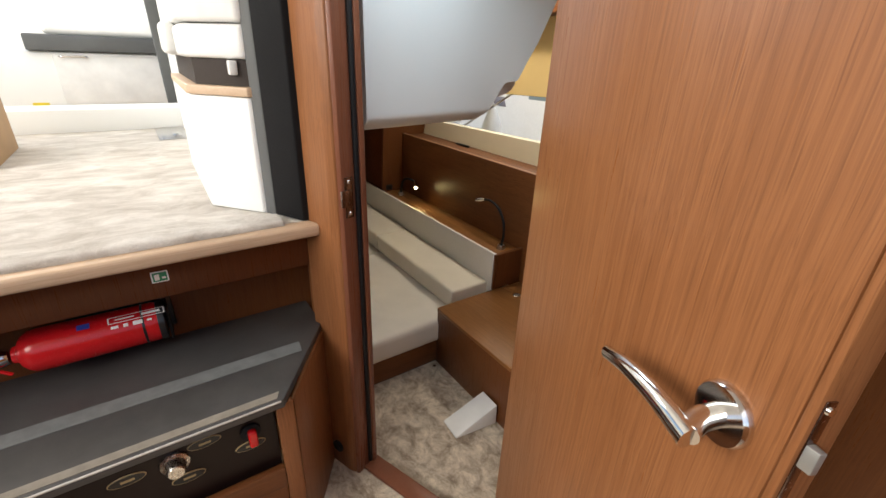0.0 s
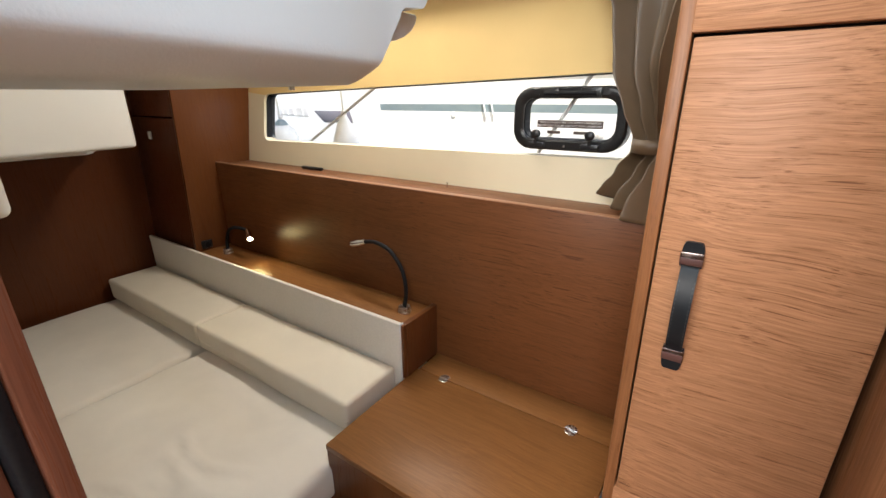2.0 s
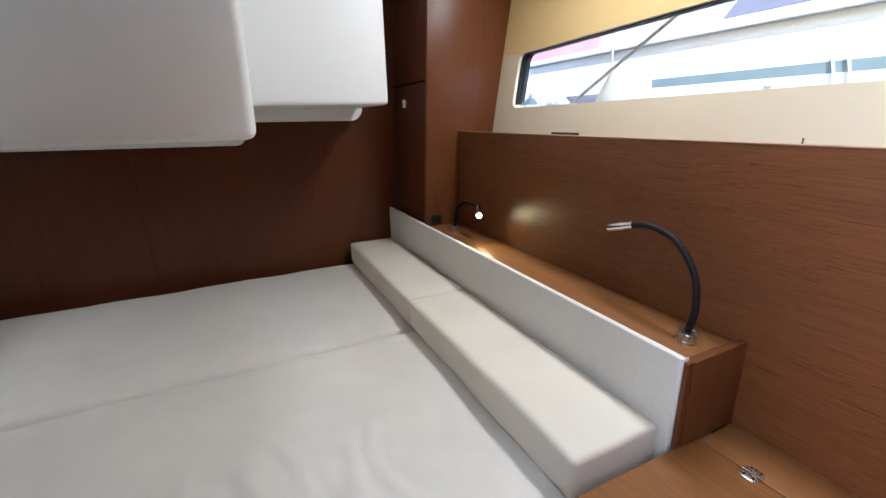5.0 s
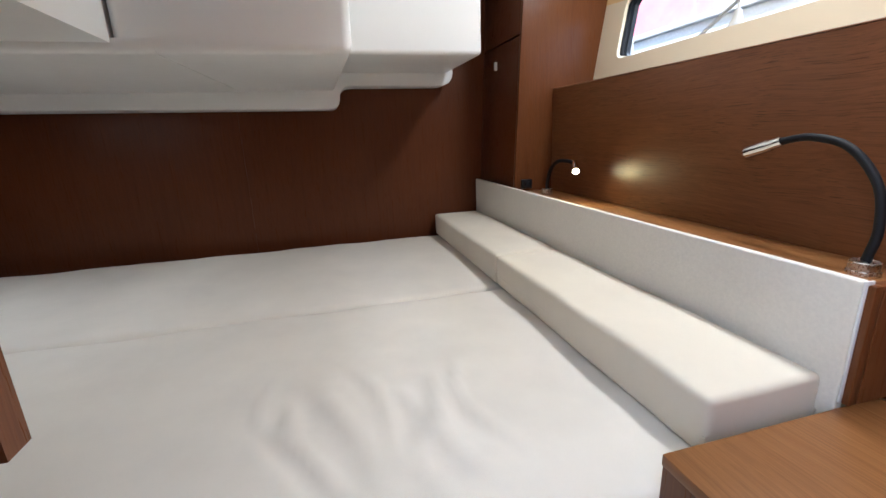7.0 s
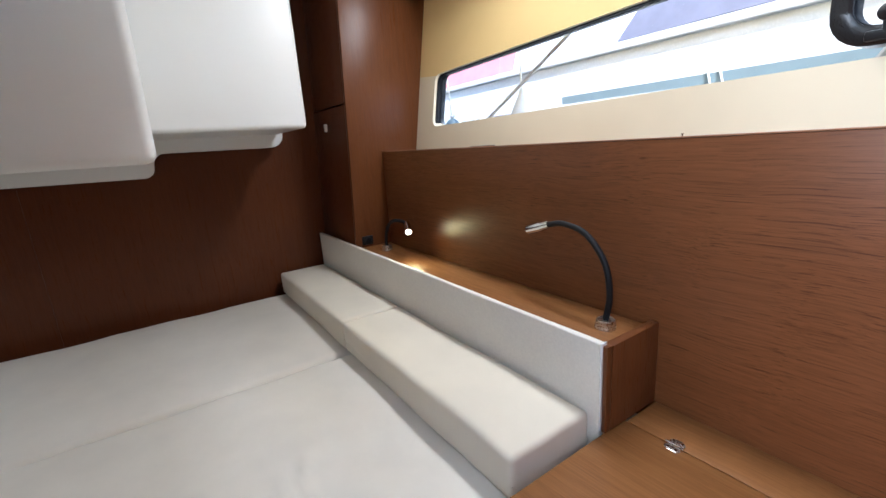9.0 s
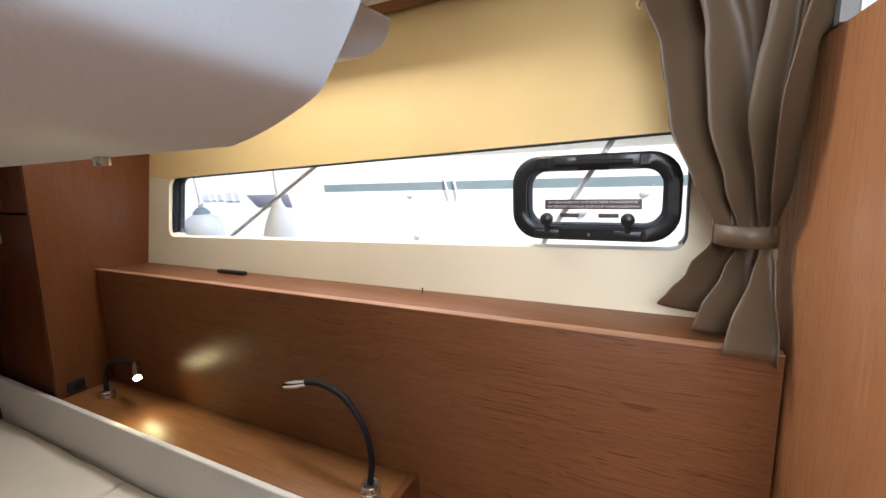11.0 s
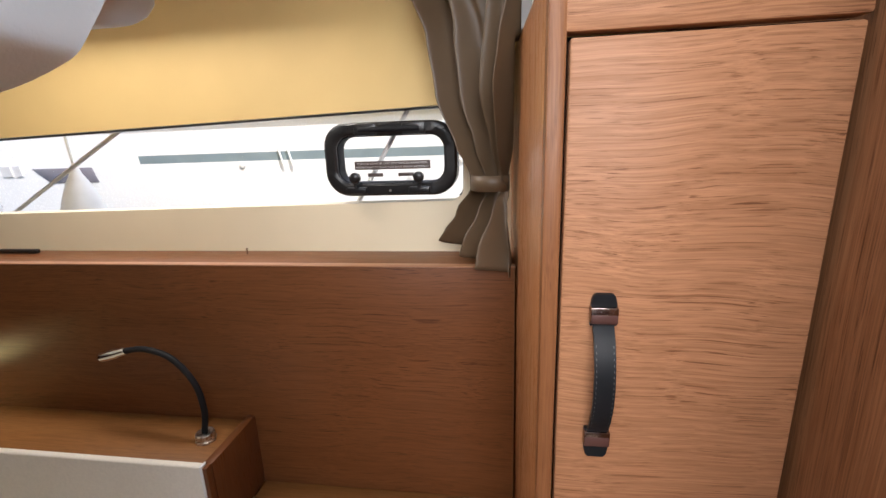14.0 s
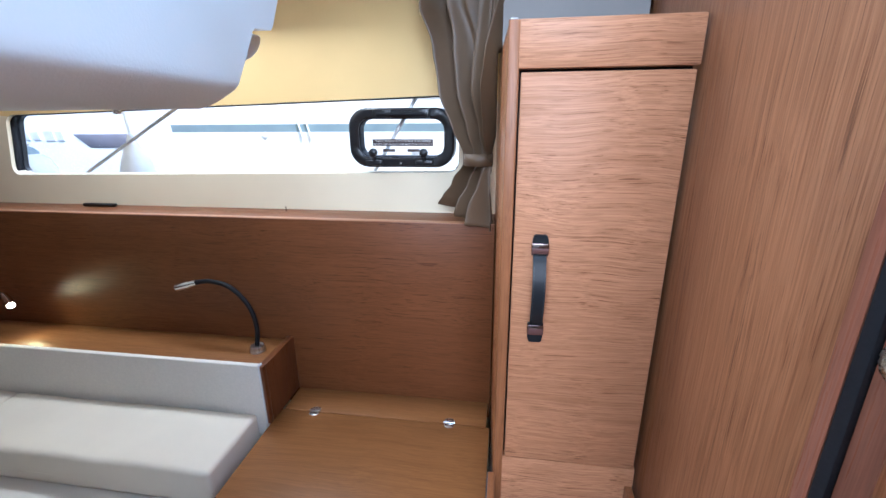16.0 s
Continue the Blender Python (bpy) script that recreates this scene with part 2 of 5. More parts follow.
label_grey = plain("grey_label", (0.10, 0.07, 0.06), 0.5)
carpet = carpet_of("mottled_taupe_carpet", (0.84, 0.73, 0.58), (0.27, 0.195, 0.13), (1.0, 1.2, 1.0), 15.0)
carpet_up = carpet_of("pale_taupe_carpet", (0.80, 0.765, 0.71), (0.47, 0.42, 0.36), (1.5, 0.75, 1.0), 8.0)
headliner = plain("white_headliner", (0.72, 0.70, 0.66), 0.7, 0.0, 0.2, 400.0, 0.04)
boat_white = plain("white_boat_gelcoat", (0.82, 0.83, 0.84), 0.25, 0.0, 0.0, 100.0, 0.03)
boat_blue = plain("blue_grey_stripe", (0.24, 0.31, 0.34), 0.35)
boat_tint = plain("grey_tinted_glass", (0.22, 0.21, 0.25), 0.12)
# red lightened to stand in for the strong light that washes it out
boat_red = plain("overlit_red_canvas", (0.72, 0.22, 0.25), 0.7)
dark_glass = plain("dark_tinted_glass", (0.03, 0.035, 0.045), 0.08)
fender_white = plain("worn_white_fender", (0.74, 0.74, 0.75), 0.55, 0.0, 0.1, 60.0, 0.15)
rope_white = cloth("white_rope", (0.66, 0.64, 0.62), 200.0, 0.8)
water_mat = plain("harbour_water", (0.03, 0.06, 0.07), 0.08, 0.0, 0.6, 4.0, 0.3, 1.0)
teak_deck = wood("teak_deck", 0, (0.62, 0.50, 0.37), (0.55, 0.43, 0.31), (0.36, 0.26, 0.17), 0.6)


def glass_of():
    m, t, p = nodes_of("clear_window_glass")
    p.inputs["Base Color"].default_value = (0.96, 0.98, 0.98, 1)
    p.inputs["Roughness"].default_value = 0.02
    p.inputs["Transmission Weight"].default_value = 1.0
    p.inputs["IOR"].default_value = 1.02
    return m


def glow_of(name, colour, strength):
    m, t, p = nodes_of(name)
    p.inputs["Emission Color"].default_value = (*colour, 1)
    p.inputs["Emission Strength"].default_value = strength
    return m


glass = glass_of()
led = glow_of("lit_led", (1.0, 0.86, 0.55), 14.0)


# ---- mesh helpers ----
def mesh_of(bm, name, material, smooth=35):
    bmesh.ops.recalc_face_normals(bm, faces=bm.faces)
    me = bpy.data.meshes.new(name)
    for f in bm.faces:
        f.smooth = True
    bm.to_mesh(me)
    bm.free()
    me.set_sharp_from_angle(angle=radians(smooth))
    me.materials.append(material)
    return me


def thing(name, at, label, category, group="", kind=""):
    ob = new(name)
    ob.location = at
    ob.empty_display_size = 0.05
    return tagged(ob, label, category, group, kind)


def part(name, bm, material, parent, label="", smooth=35):
    """One mesh under a thing or a part, built in world places."""
    ob = new(name, mesh_of(bm, name, material, smooth))
    ob.parent = parent
    ob.matrix_parent_inverse = Matrix.Translation(-parent.location)
    return tagged(ob, label)


def single(name, bm, material, label, category="", kind="", group="", smooth=35):
    return tagged(new(name, mesh_of(bm, name, material, smooth)), label, category, group, kind)


def bevelled(bm, r, seg=2, some=None):
    if r > 0:
        bmesh.ops.bevel(bm, geom=list(some if some is not None else bm.edges), offset=r, segments=seg, profile=0.5, affect="EDGES", clamp_overlap=True)
    return bm


def box(x0, x1, y0, y1, z0, z1, r=0.0, seg=2, m=None):
    bm = bmesh.new()
    bmesh.ops.create_cube(bm, size=1)
    for v in bm.verts:
        v.co = Vector(((x0 + x1) / 2 + v.co.x * (x1 - x0), (y0 + y1) / 2 + v.co.y * (y1 - y0), (z0 + z1) / 2 + v.co.z * (z1 - z0)))
    bevelled(bm, r, seg)
    if m is not None:
        bm.transform(m)
    return bm


def prism(points, z0, z1, r=0.0, seg=2):
    """An upright prism over a plan outline."""
    bm = bmesh.new()
    low = [bm.verts.new((x, y, z0)) for x, y in points]
    top = [bm.verts.new((x, y, z1)) for x, y in points]
    n = len(points)
    bm.faces.new(low[::-1])
    bm.faces.new(top)
    for i in range(n):
        bm.faces.new((low[i], low[(i + 1) % n], top[(i + 1) % n], top[i]))
    bmesh.ops.recalc_face_normals(bm, faces=bm.faces)
    return bevelled(bm, r, seg)


def hexa(corners, r=0.0, seg=2):
    """A block from eight corners: four below, four above, in the same turn."""
    bm = bmesh.new()
    v = [bm.verts.new(c) for c in corners]
    for q in ((3, 2, 1, 0), (4, 5, 6, 7), (0, 1, 5, 4), (1, 2, 6, 5), (2, 3, 7, 6), (3, 0, 4, 7)):
        bm.faces.new([v[i] for i in q])
    bmesh.ops.recalc_face_normals(bm, faces=bm.faces)
    return bevelled(bm, r, seg)


def lathe(profile, m=None, seg=24):
    """A turned body round its own z from (radius, height) pairs, closed at the ends."""
    bm = bmesh.new()
    rings = []
    for r, z in profile:
        rings.append([bm.verts.new((r * math.cos(2 * math.pi * i / seg), r * math.sin(2 * math.pi * i / seg), z)) for i in range(seg)])
    for a, b in zip(rings, rings[1:]):
        for i in range(seg):
            bm.faces.new((a[i], a[(i + 1) % seg], b[(i + 1) % seg], b[i]))
    bm.faces.new(rings[0][::-1])
    bm.faces.new(rings[-1])
    if m is not None:
        bm.transform(m)
    return bm


def tube(points, radius, seg=10, closed=False, flat=1.0, side=None):
    """A round or flattened bar along a line of points."""
    bm = bmesh.new()
    pts = [Vector(p) for p in points]
    n = len(pts)
    rad = radius if isinstance(radius, (list, tuple)) else [radius] * n
    rings = []
    last = Vector(side) if side is not None else None
    for i, p in enumerate(pts):
        a = pts[(i - 1) % n] if closed or i else p
        b = pts[(i + 1) % n] if closed or i < n - 1 else p
        d = (b - a).normalized()
        u = last if last is not None else (Vector((0, 0, 1)) if abs(d.z) < 0.9 else Vector((1, 0, 0)))
        u = (u - d * u.dot(d)).normalized()
        last = u if side is None else Vector(side)
        w = d.cross(u)
        rings.append([bm.verts.new(p + rad[i] * (math.cos(2 * math.pi * k / seg) * u + flat * math.sin(2 * math.pi * k / seg) * w)) for k in range(seg)])
    pairs = list(zip(rings, rings[1:])) + ([(rings[-1], rings[0])] if closed else [])
    for a, b in pairs:
        for k in range(seg):
            bm.faces.new((a[k], a[(k + 1) % seg], b[(k + 1) % seg], b[k]))
    if not closed:
        bm.faces.new(rings[0][::-1])
        bm.faces.new(rings[-1])
    return bm


def arc(points, steps=10):
    """A smooth line through a few points."""
    pts = [Vector(p) for p in points]
    pts = [2 * pts[0] - pts[1]] + pts + [2 * pts[-1] - pts[-2]]
    out = []
    for i in range(1, len(pts) - 2):
        a, b, c, d = pts[i - 1 : i + 3]
        for k in range(steps):
            s = k / steps
            out.append(0.5 * ((2 * b) + (c - a) * s + (2 * a - 5 * b + 4 * c - d) * s * s + (3 * b - a - 3 * c + d) * s ** 3))
    return out + [pts[-2]]


def rounded(x0, x1, z0, z1, r, seg=6):
    """The outline of a rounded rectangle, as (x, z)."""
    out = []
    for cx, cz, a in ((x1 - r, z1 - r, 0), (x0 + r, z1 - r, 90), (x0 + r, z0 + r, 180), (x1 - r, z0 + r, 270)):
        for k in range(seg + 1):
            w = radians(a + 90 * k / seg)
            out.append((cx + r * math.cos(w), cz + r * math.sin(w)))
    return out


def axis_to(p, d):
    """The pose that turns a lathe's z to the way d, at p."""
    return Matrix.Translation(p) @ Vector(d).to_track_quat("Z", "Y").to_matrix().to_4x4()


def cushion(x0, x1, y0, y1, z0, z1, r, wave=0.0, seed=0.0, nx=28, ny=28):
    """A soft block: rounded edges, and a slightly uneven crowned top."""
    bm = bmesh.new()
    bmesh.ops.create_cube(bm, size=1)
    for v in bm.verts:
        v.co = Vector(((x0 + x1) / 2 + v.co.x * (x1 - x0), (y0 + y1) / 2 + v.co.y * (y1 - y0), (z0 + z1) / 2 + v.co.z * (z1 - z0)))
    bevelled(bm, r, 4)
    for axis, lo, hi, n in ((0, x0, x1, nx), (1, y0, y1, ny)):
        for k in range(1, n):
            at = [0, 0, 0]
            no = [0, 0, 0]
            at[axis], no[axis] = lo + (hi - lo) * k / n, 1
            bmesh.ops.bisect_plane(bm, geom=bm.verts[:] + bm.edges[:] + bm.faces[:], plane_co=at, plane_no=no)
    for v in bm.verts:
        u = min(v.co.x - x0, x1 - v.co.x) / (x1 - x0)
        w = min(v.co.y - y0, y1 - v.co.y) / (y1 - y0)
        h = max(0.0, (v.co.z - z0) / (z1 - z0))
        crown = min(1.0, u * 9) * min(1.0, w * 9)
        v.co.z += h * wave * (crown + 0.9 * noise.noise(Vector((v.co.x * 5 + seed, v.co.y * 5, 0.3))) + 0.4 * noise.noise(Vector((v.co.x * 13, v.co.y * 13, seed))))
        side = 0.5 * wave * noise.noise(Vector((v.co.x * 6, v.co.y * 6, v.co.z * 9 + seed)))
        v.co.x += side
        v.co.y += side
    return bm


# ---- setting ----
# doorway line: left gasket, right gasket, and the way across and into the cabin
DL, DR = Vector((-1.228, 0.6005)), Vector((-0.712, 0.794))
DX = (DR - DL).normalized()
DN = Vector((-DX.y, DX.x))


def dway(s, n, base=DL):
    p = base + DX * s + DN * n
    return (p.x, p.y)


def wall_x(y):
    """The aft bulkhead stands slightly askew."""
    return -3.29 - 0.063 * (1.48 - y)


def hull_y(z):
    return 1.83 + 0.16 * (z - 0.87)


single("floor", box(-1.62, -0.60, 0.50, 1.32, -0.06, 0.0), carpet, "mottled taupe carpet on the cabin floor", kind="structure")
single("floor_corridor", prism([(-1.50, 0.40), (-1.40, 0.50), dway(-0.13, -0.0175), dway(0.56, -0.0175), (0.9, 0.78), (0.9, -1.0), (-1.5, -1.0)], -0.06, 0.03), carpet,
       "mottled taupe carpet in the corridor", kind="structure")
sill = prism([dway(-0.05, -0.017), dway(0.57, -0.017), dway(0.57, 0.048), dway(-0.05, 0.048)], -0.06, 0.042, 0.006)
single("door_sill", sill, wood_red, "varnished wooden door sill between two carpets", kind="structure")

# cabin walls
w0, w1 = wall_x(1.9), wall_x(-1.2)
wm = wall_x(0.40)
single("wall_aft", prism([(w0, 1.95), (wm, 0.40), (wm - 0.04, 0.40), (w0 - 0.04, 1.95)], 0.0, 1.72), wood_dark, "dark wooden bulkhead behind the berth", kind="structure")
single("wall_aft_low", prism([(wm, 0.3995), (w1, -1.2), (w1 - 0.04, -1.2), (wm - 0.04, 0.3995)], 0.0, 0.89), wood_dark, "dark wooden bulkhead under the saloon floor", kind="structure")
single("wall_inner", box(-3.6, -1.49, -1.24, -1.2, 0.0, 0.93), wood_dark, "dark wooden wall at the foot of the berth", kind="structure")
single("wall_under_stairs", box(-1.508, -1.490, -1.2, 0.51, 0.0, 0.555), wood_z, "wooden wall behind the stairs", kind="structure")
single("wall_left_of_door", prism([(-1.42, 0.515), (-1.40, 0.535), dway(-0.150, 0.006), dway(-0.10, 0.006), dway(-0.10, 0.022), (-1.42, 0.560)], 0.0, 1.72), wood_z,
       "wooden bulkhead beside the doorway", kind="structure")
single("wall_above_door", prism([dway(-0.12, -0.05), dway(0.60, -0.05), dway(0.60, 0.0), dway(-0.12, 0.0)], 1.90, 2.6), wood_z, "wooden bulkhead above the doorway", kind="structure")
single("wall_right_of_door", prism([(-0.646, 1.90), (-0.646, 1.27), dway(0.572, 0.031), dway(0.62, 0.036), (-0.60, 1.30), (-0.60, 1.90)], 0.0, 1.9, 0.002), wood_wall,
       "upright-grained teak wall panel beside the wardrobe", kind="structure")
single("wall_corridor_side", box(-0.66, 1.1, 0.83, 0.87, 0.0, 2.6), wood_shaded, "teak wall along the corridor", kind="structure")
single("wall_corridor_end", box(0.95, 1.0, -1.6, 0.83, 0.0, 1.3), wood_z, "teak wall at the end of the corridor", kind="structure")
single("ceiling_cabin", prism([(-3.6, 0.5), (-1.28, 0.56), dway(0.0, 0.02), dway(0.60, 0.02), (-0.60, 1.2), (-0.55, 2.05), (-3.6, 2.05)], 1.72, 1.76), headliner,
       "white headliner over the cabin", kind="structure")

# hull side: lining with the long window's opening
WX0, WX1 = -2.735, -1.098


def win_low(x):
    return 0.976 + 0.024 * (x - WX0) / (WX1 - WX0)


def win_top(x):
    return 1.184 + 0.046 * (x - WX0) / (WX1 - WX0)


def window_outline(grow=0.0, r=0.032, seg=5):
    x0, x1 = WX0 - grow, WX1 + grow
    out = []
    for cx, cz, a in ((x1 - r, win_top(x1) + grow - r, 0), (x0 + r, win_top(x0) + grow - r, 90), (x0 + r, win_low(x0) - grow + r, 180), (x1 - r, win_low(x1) - grow + r, 270)):
        for k in range(seg + 1):
            w = radians(a + 90 * k / seg)
            out.append((cx + r * math.cos(w), cz + r * math.sin(w)))
    return out


def plate_with_hole(x0, x1, z0, z1, hole, depth, back=0.0):
    """A lining that leans with the hull, with an opening through it."""
    bm = bmesh.new()
    cx, cz = sum(p[0] for p in hole) / len(hole), sum(p[1] for p in hole) / len(hole)
    outer = []
    for x, z in hole:
        dx, dz = x - cx, z - cz
        k = min(((x1 - cx) / dx if dx > 1e-6 else (x0 - cx) / dx if dx < -1e-6 else 1e9), ((z1 - cz) / dz if dz > 1e-6 else (z0 - cz) / dz if dz < -1e-6 else 1e9))
        outer.append((cx + k * dx, cz + k * dz))
    for px, pz in ((x0, z0), (x1, z0), (x0, z1), (x1, z1)):
        i = min(range(len(outer)), key=lambda j: (outer[j][0] - px) ** 2 + (outer[j][1] - pz) ** 2)
        outer[i] = (px, pz)
    rows = []
    for line, off in ((hole, depth), (hole, 0.0), (outer, 0.0), (outer, depth)):
        rows.append([bm.verts.new((x, hull_y(z) + back + off, z)) for x, z in line])
    n = len(hole)
    for a, b in zip(rows, rows[1:]):
        for i in range(n):
            bm.faces.new((a[i], a[(i + 1) % n], b[(i + 1) % n], b[i]))
    for i in range(n):
        bm.faces.new((rows[3][i], rows[3][(i + 1) % n], rows[0][(i + 1) % n], rows[0][i]))
    return bm


bm = plate_with_hole(-3.4, -0.6, 0.0, 1.72, window_outline(), 0.05)
# warm shade tone above the window, paler lit tone below
for f in bm.faces:
    f.material_index = 0 if f.calc_center_median().z > 1.215 else 1
lined = single("wall_hull", bm, vinyl, "hull side lining, coloured as warm shade above and pale light below", kind="structure", smooth=25)
lined.data.materials.append(vinyl_lit)
single("trim_above_lining", box(-2.85, -0.66, 1.80, 1.93, 1.575, 1.72, 0.006), wood_x, "dark wooden trim above the hull lining", kind="structure")

window = thing("window_1", (-1.9, 1.86, 0.98), "long narrow tinted hull window with rounded corners", "window", kind="structure")


def band_round(line, w, y0, y1):
    """A flat ring that follows an outline, w wide, between two depths off the lining."""
    bm = bmesh.new()
    cx, cz = sum(p[0] for p in line) / len(line), sum(p[1] for p in line) / len(line)
    inner = []
    n = len(line)
    for i, (x, z) in enumerate(line):
        a, b = line[i - 1], line[(i + 1) % n]
        d = Vector((b[0] - a[0], b[1] - a[1])).normalized()
        nx, nz = -d.y, d.x
        if nx * (cx - x) + nz * (cz - z) < 0:
            nx, nz = -nx, -nz
        inner.append((x + nx * w, z + nz * w))
    rows = [[bm.verts.new((x, hull_y(z) + y, z)) for x, z in some] for some, y in ((line, y0), (line, y1), (inner, y1), (inner, y0))]
    for a, b in zip(rows, rows[1:] + rows[:1]):
        for i in range(n):
            bm.faces.new((a[i], a[(i + 1) % n], b[(i + 1) % n], b[i]))
    return bm


bm = band_round(window_outline(0.0), 0.0035, 0.040, 0.056)
# gasket left out along the bottom, where glare washes it out
bmesh.ops.delete(bm, geom=[f for f in bm.faces if f.calc_center_median().z < win_low(f.calc_center_median().x) + 0.010], context="FACES")
part("window_frame", bm, blackpl, window, "black rubber window gasket")
# dark liner: gasket at the sides, the recess's shade painted along the top
outline = window_outline(0.0)
bm = bmesh.new()
rows = [[bm.verts.new((x + (0.0012 if x < -1.9 else -0.0012), hull_y(z) + d, z - 0.0012)) for x, z in outline] for d in (0.012, 0.0396)]
for k in range(len(outline)):
    q = (k + 1) % len(outline)
    if min(outline[k][1], outline[q][1]) > win_low(outline[k][0]) + 0.012:
        bm.faces.new((rows[0][k], rows[0][q], rows[1][q], rows[1][k]))
for v in [v for v in bm.verts if not v.link_faces]:
    bm.verts.remove(v)
liner = part("reveal_shade_liner", bm, rubber, window, "dark liner for the gasket and painted shade in the window's reveal")
liner.modifiers.new("thickness", "SOLIDIFY").thickness = 0.0008
bm = bmesh.new()
bm.faces.new([bm.verts.new((x, hull_y(z) + 0.045, z)) for x, z in window_outline(0.002)])
pane = part("pane", bm, glass, window, "clear window pane")
pane.visible_shadow = False

# white mouldings of the deck overhead
mould = thing("deck_moulding", (-1.7, 0.9, 1.19), "white gelcoat deck moulding hanging over the berth", "moulding", kind="structure")


def front_x(y):
    return -1.345 - 0.17 * (y - 1.147)


FLANK = [(1.10, 1.062), (1.188, 1.098), (1.2015, 1.114), (1.216, 1.130), (1.232, 1.145), (1.26, 1.166), (1.300, 1.193), (1.306, 1.202), (1.311, 1.250), (1.318, 1.258), (1.368, 1.288), (1.43, 1.330), (1.563, 1.398), (1.73, 1.45)]


def moulding_body():
    """A long block: rounded lower front edge, and a flank that leans out upwards to the hull."""
    bm = bmesh.new()
    front = [(0.0, z) for z in (1.724, 1.70, 1.65, 1.60, 1.563, 1.50, 1.43, 1.368, 1.318, 1.311, 1.306, 1.300, 1.26, 1.234, 1.2240)]
    front += [(-0.0015, 1.2190), (-0.0045, 1.2145), (-0.0095, 1.2095), (-0.0165, 1.2035), (-0.0255, 1.1970), (-0.0355, 1.1920), (-0.047, 1.188)]
    prof = front + [(-0.15, 1.188), (-0.35, 1.188), (-0.55, 1.188)] + [(-0.75, z) for _, z in front[::-1]]

    def flank(z):
        for (z0, y0), (z1, y1) in zip(FLANK, FLANK[1:]):
            if z <= z1:
                return y0 + (y1 - y0) * (z - z0) / (z1 - z0)
        return FLANK[-1][1]
    rows = []
    for s in (0.0, 0.3, 0.6, 0.8, 0.92, 0.98, 1.0):
        row = []
        for px, z in prof:
            y = 0.66 + (flank(z) - 0.66) * s
            row.append(bm.verts.new((max(front_x(min(y, 1.147)) + px, -2.03), y, z)))
        rows.append(row)
    for a, b in zip(rows, rows[1:]):
        for i in range(len(prof) - 1):
            bm.faces.new((a[i], a[i + 1], b[i + 1], b[i]))
    # both flanks, course by course, and the underside's edge
    n, m = len(front), len(prof)
    for row in (rows[0], rows[-1]):
        for i in range(n - 1):
            bm.faces.new((row[i], row[i + 1], row[m - 2 - i], row[m - 1 - i]))
        bm.faces.new(row[n - 1:m - n + 1])
    return bm


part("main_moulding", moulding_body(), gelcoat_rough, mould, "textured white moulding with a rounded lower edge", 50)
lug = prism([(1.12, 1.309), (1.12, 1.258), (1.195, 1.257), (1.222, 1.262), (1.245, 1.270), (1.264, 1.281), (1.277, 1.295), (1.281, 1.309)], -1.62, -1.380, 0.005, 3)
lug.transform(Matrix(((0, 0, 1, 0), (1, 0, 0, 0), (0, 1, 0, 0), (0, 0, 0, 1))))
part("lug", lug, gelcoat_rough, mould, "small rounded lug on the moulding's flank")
part("seat_moulding", hexa([(-3.30, 0.38, 0.926), (-2.25, 0.38, 0.905), (-2.25, 0.834, 0.905), (-3.30, 0.824, 0.926),
                            (-3.30, 0.38, 1.715), (-2.25, 0.38, 1.715), (-2.25, 0.842, 1.715), (-3.30, 0.834, 1.715)], 0.022, 4), gelcoat, mould, "smooth white box moulding")
edge = [(-2.2485 - 0.022 * (1 - math.cos(radians(w))), 0.926 - 0.022 * math.sin(radians(w))) for w in range(0, 91, 15)]
bm = prism(edge + [(-3.30, 0.925), (-3.30, 0.9305), (-2.2485, 0.9305)], -1.2, 0.45)
bm.transform(Matrix(((1, 0, 0, 0), (0, 0, 1, 0), (0, 1, 0, 0), (0, 0, 0, 1))))
part("floor_moulding", bm, gelcoat, mould, "white underside of the saloon floor")
part("floor_moulding", box(-2.249, -1.515, -1.2, 0.3785, 0.922, 0.9305), gelcoat, mould, "white underside of the saloon floor")
part("side_moulding", box(-2.2482, -1.572, 0.3768, 0.3790, 0.9215, 1.715), gelcoat, mould, "white side of the moulding below the saloon")
part("locker_moulding", box(-3.30, -2.76, 0.815, 1.323, 0.992, 1.715, 0.016, 4), gelcoat, mould, "smooth white box moulding")
flange = [(-1.2, 1.06), (-1.2, 0.880), (0.800, 0.849)]
flange += [(0.800 + 0.038 * math.sin(radians(w)), 0.887 - 0.038 * math.cos(radians(w))) for w in range(18, 91, 18)]
flange += [(0.885 - 0.046 * math.cos(radians(w)), 0.895 + 0.046 * math.sin(radians(w))) for w in range(0, 91, 18)]
flange += [(1.290 + 0.055 * math.sin(radians(w)), 0.993 - 0.055 * math.cos(radians(w))) for w in range(0, 91, 15)] + [(1.345, 1.06)]
bm = prism(flange, -3.45, -3.20, 0.004, 2)
bm.transform(Matrix(((0, 0, 1, 0), (1, 0, 0, 0), (0, 1, 0, 0), (0, 0, 0, 1))))
part("flange", bm, gelcoat, mould, "rounded white flange on the bulkhead")
part("stud", lathe([(0.005, -0.004), (0.0055, 0.0), (0.004, 0.003)], Matrix.Translation((-1.51, 1.09, 1.186))), satin, mould, "small steel stud")

# corner locker at the berth's head
locker = thing("corner_locker", (-3.07, 1.7, 0.49), "wooden corner locker built against the hull, darkened for shade", "locker")
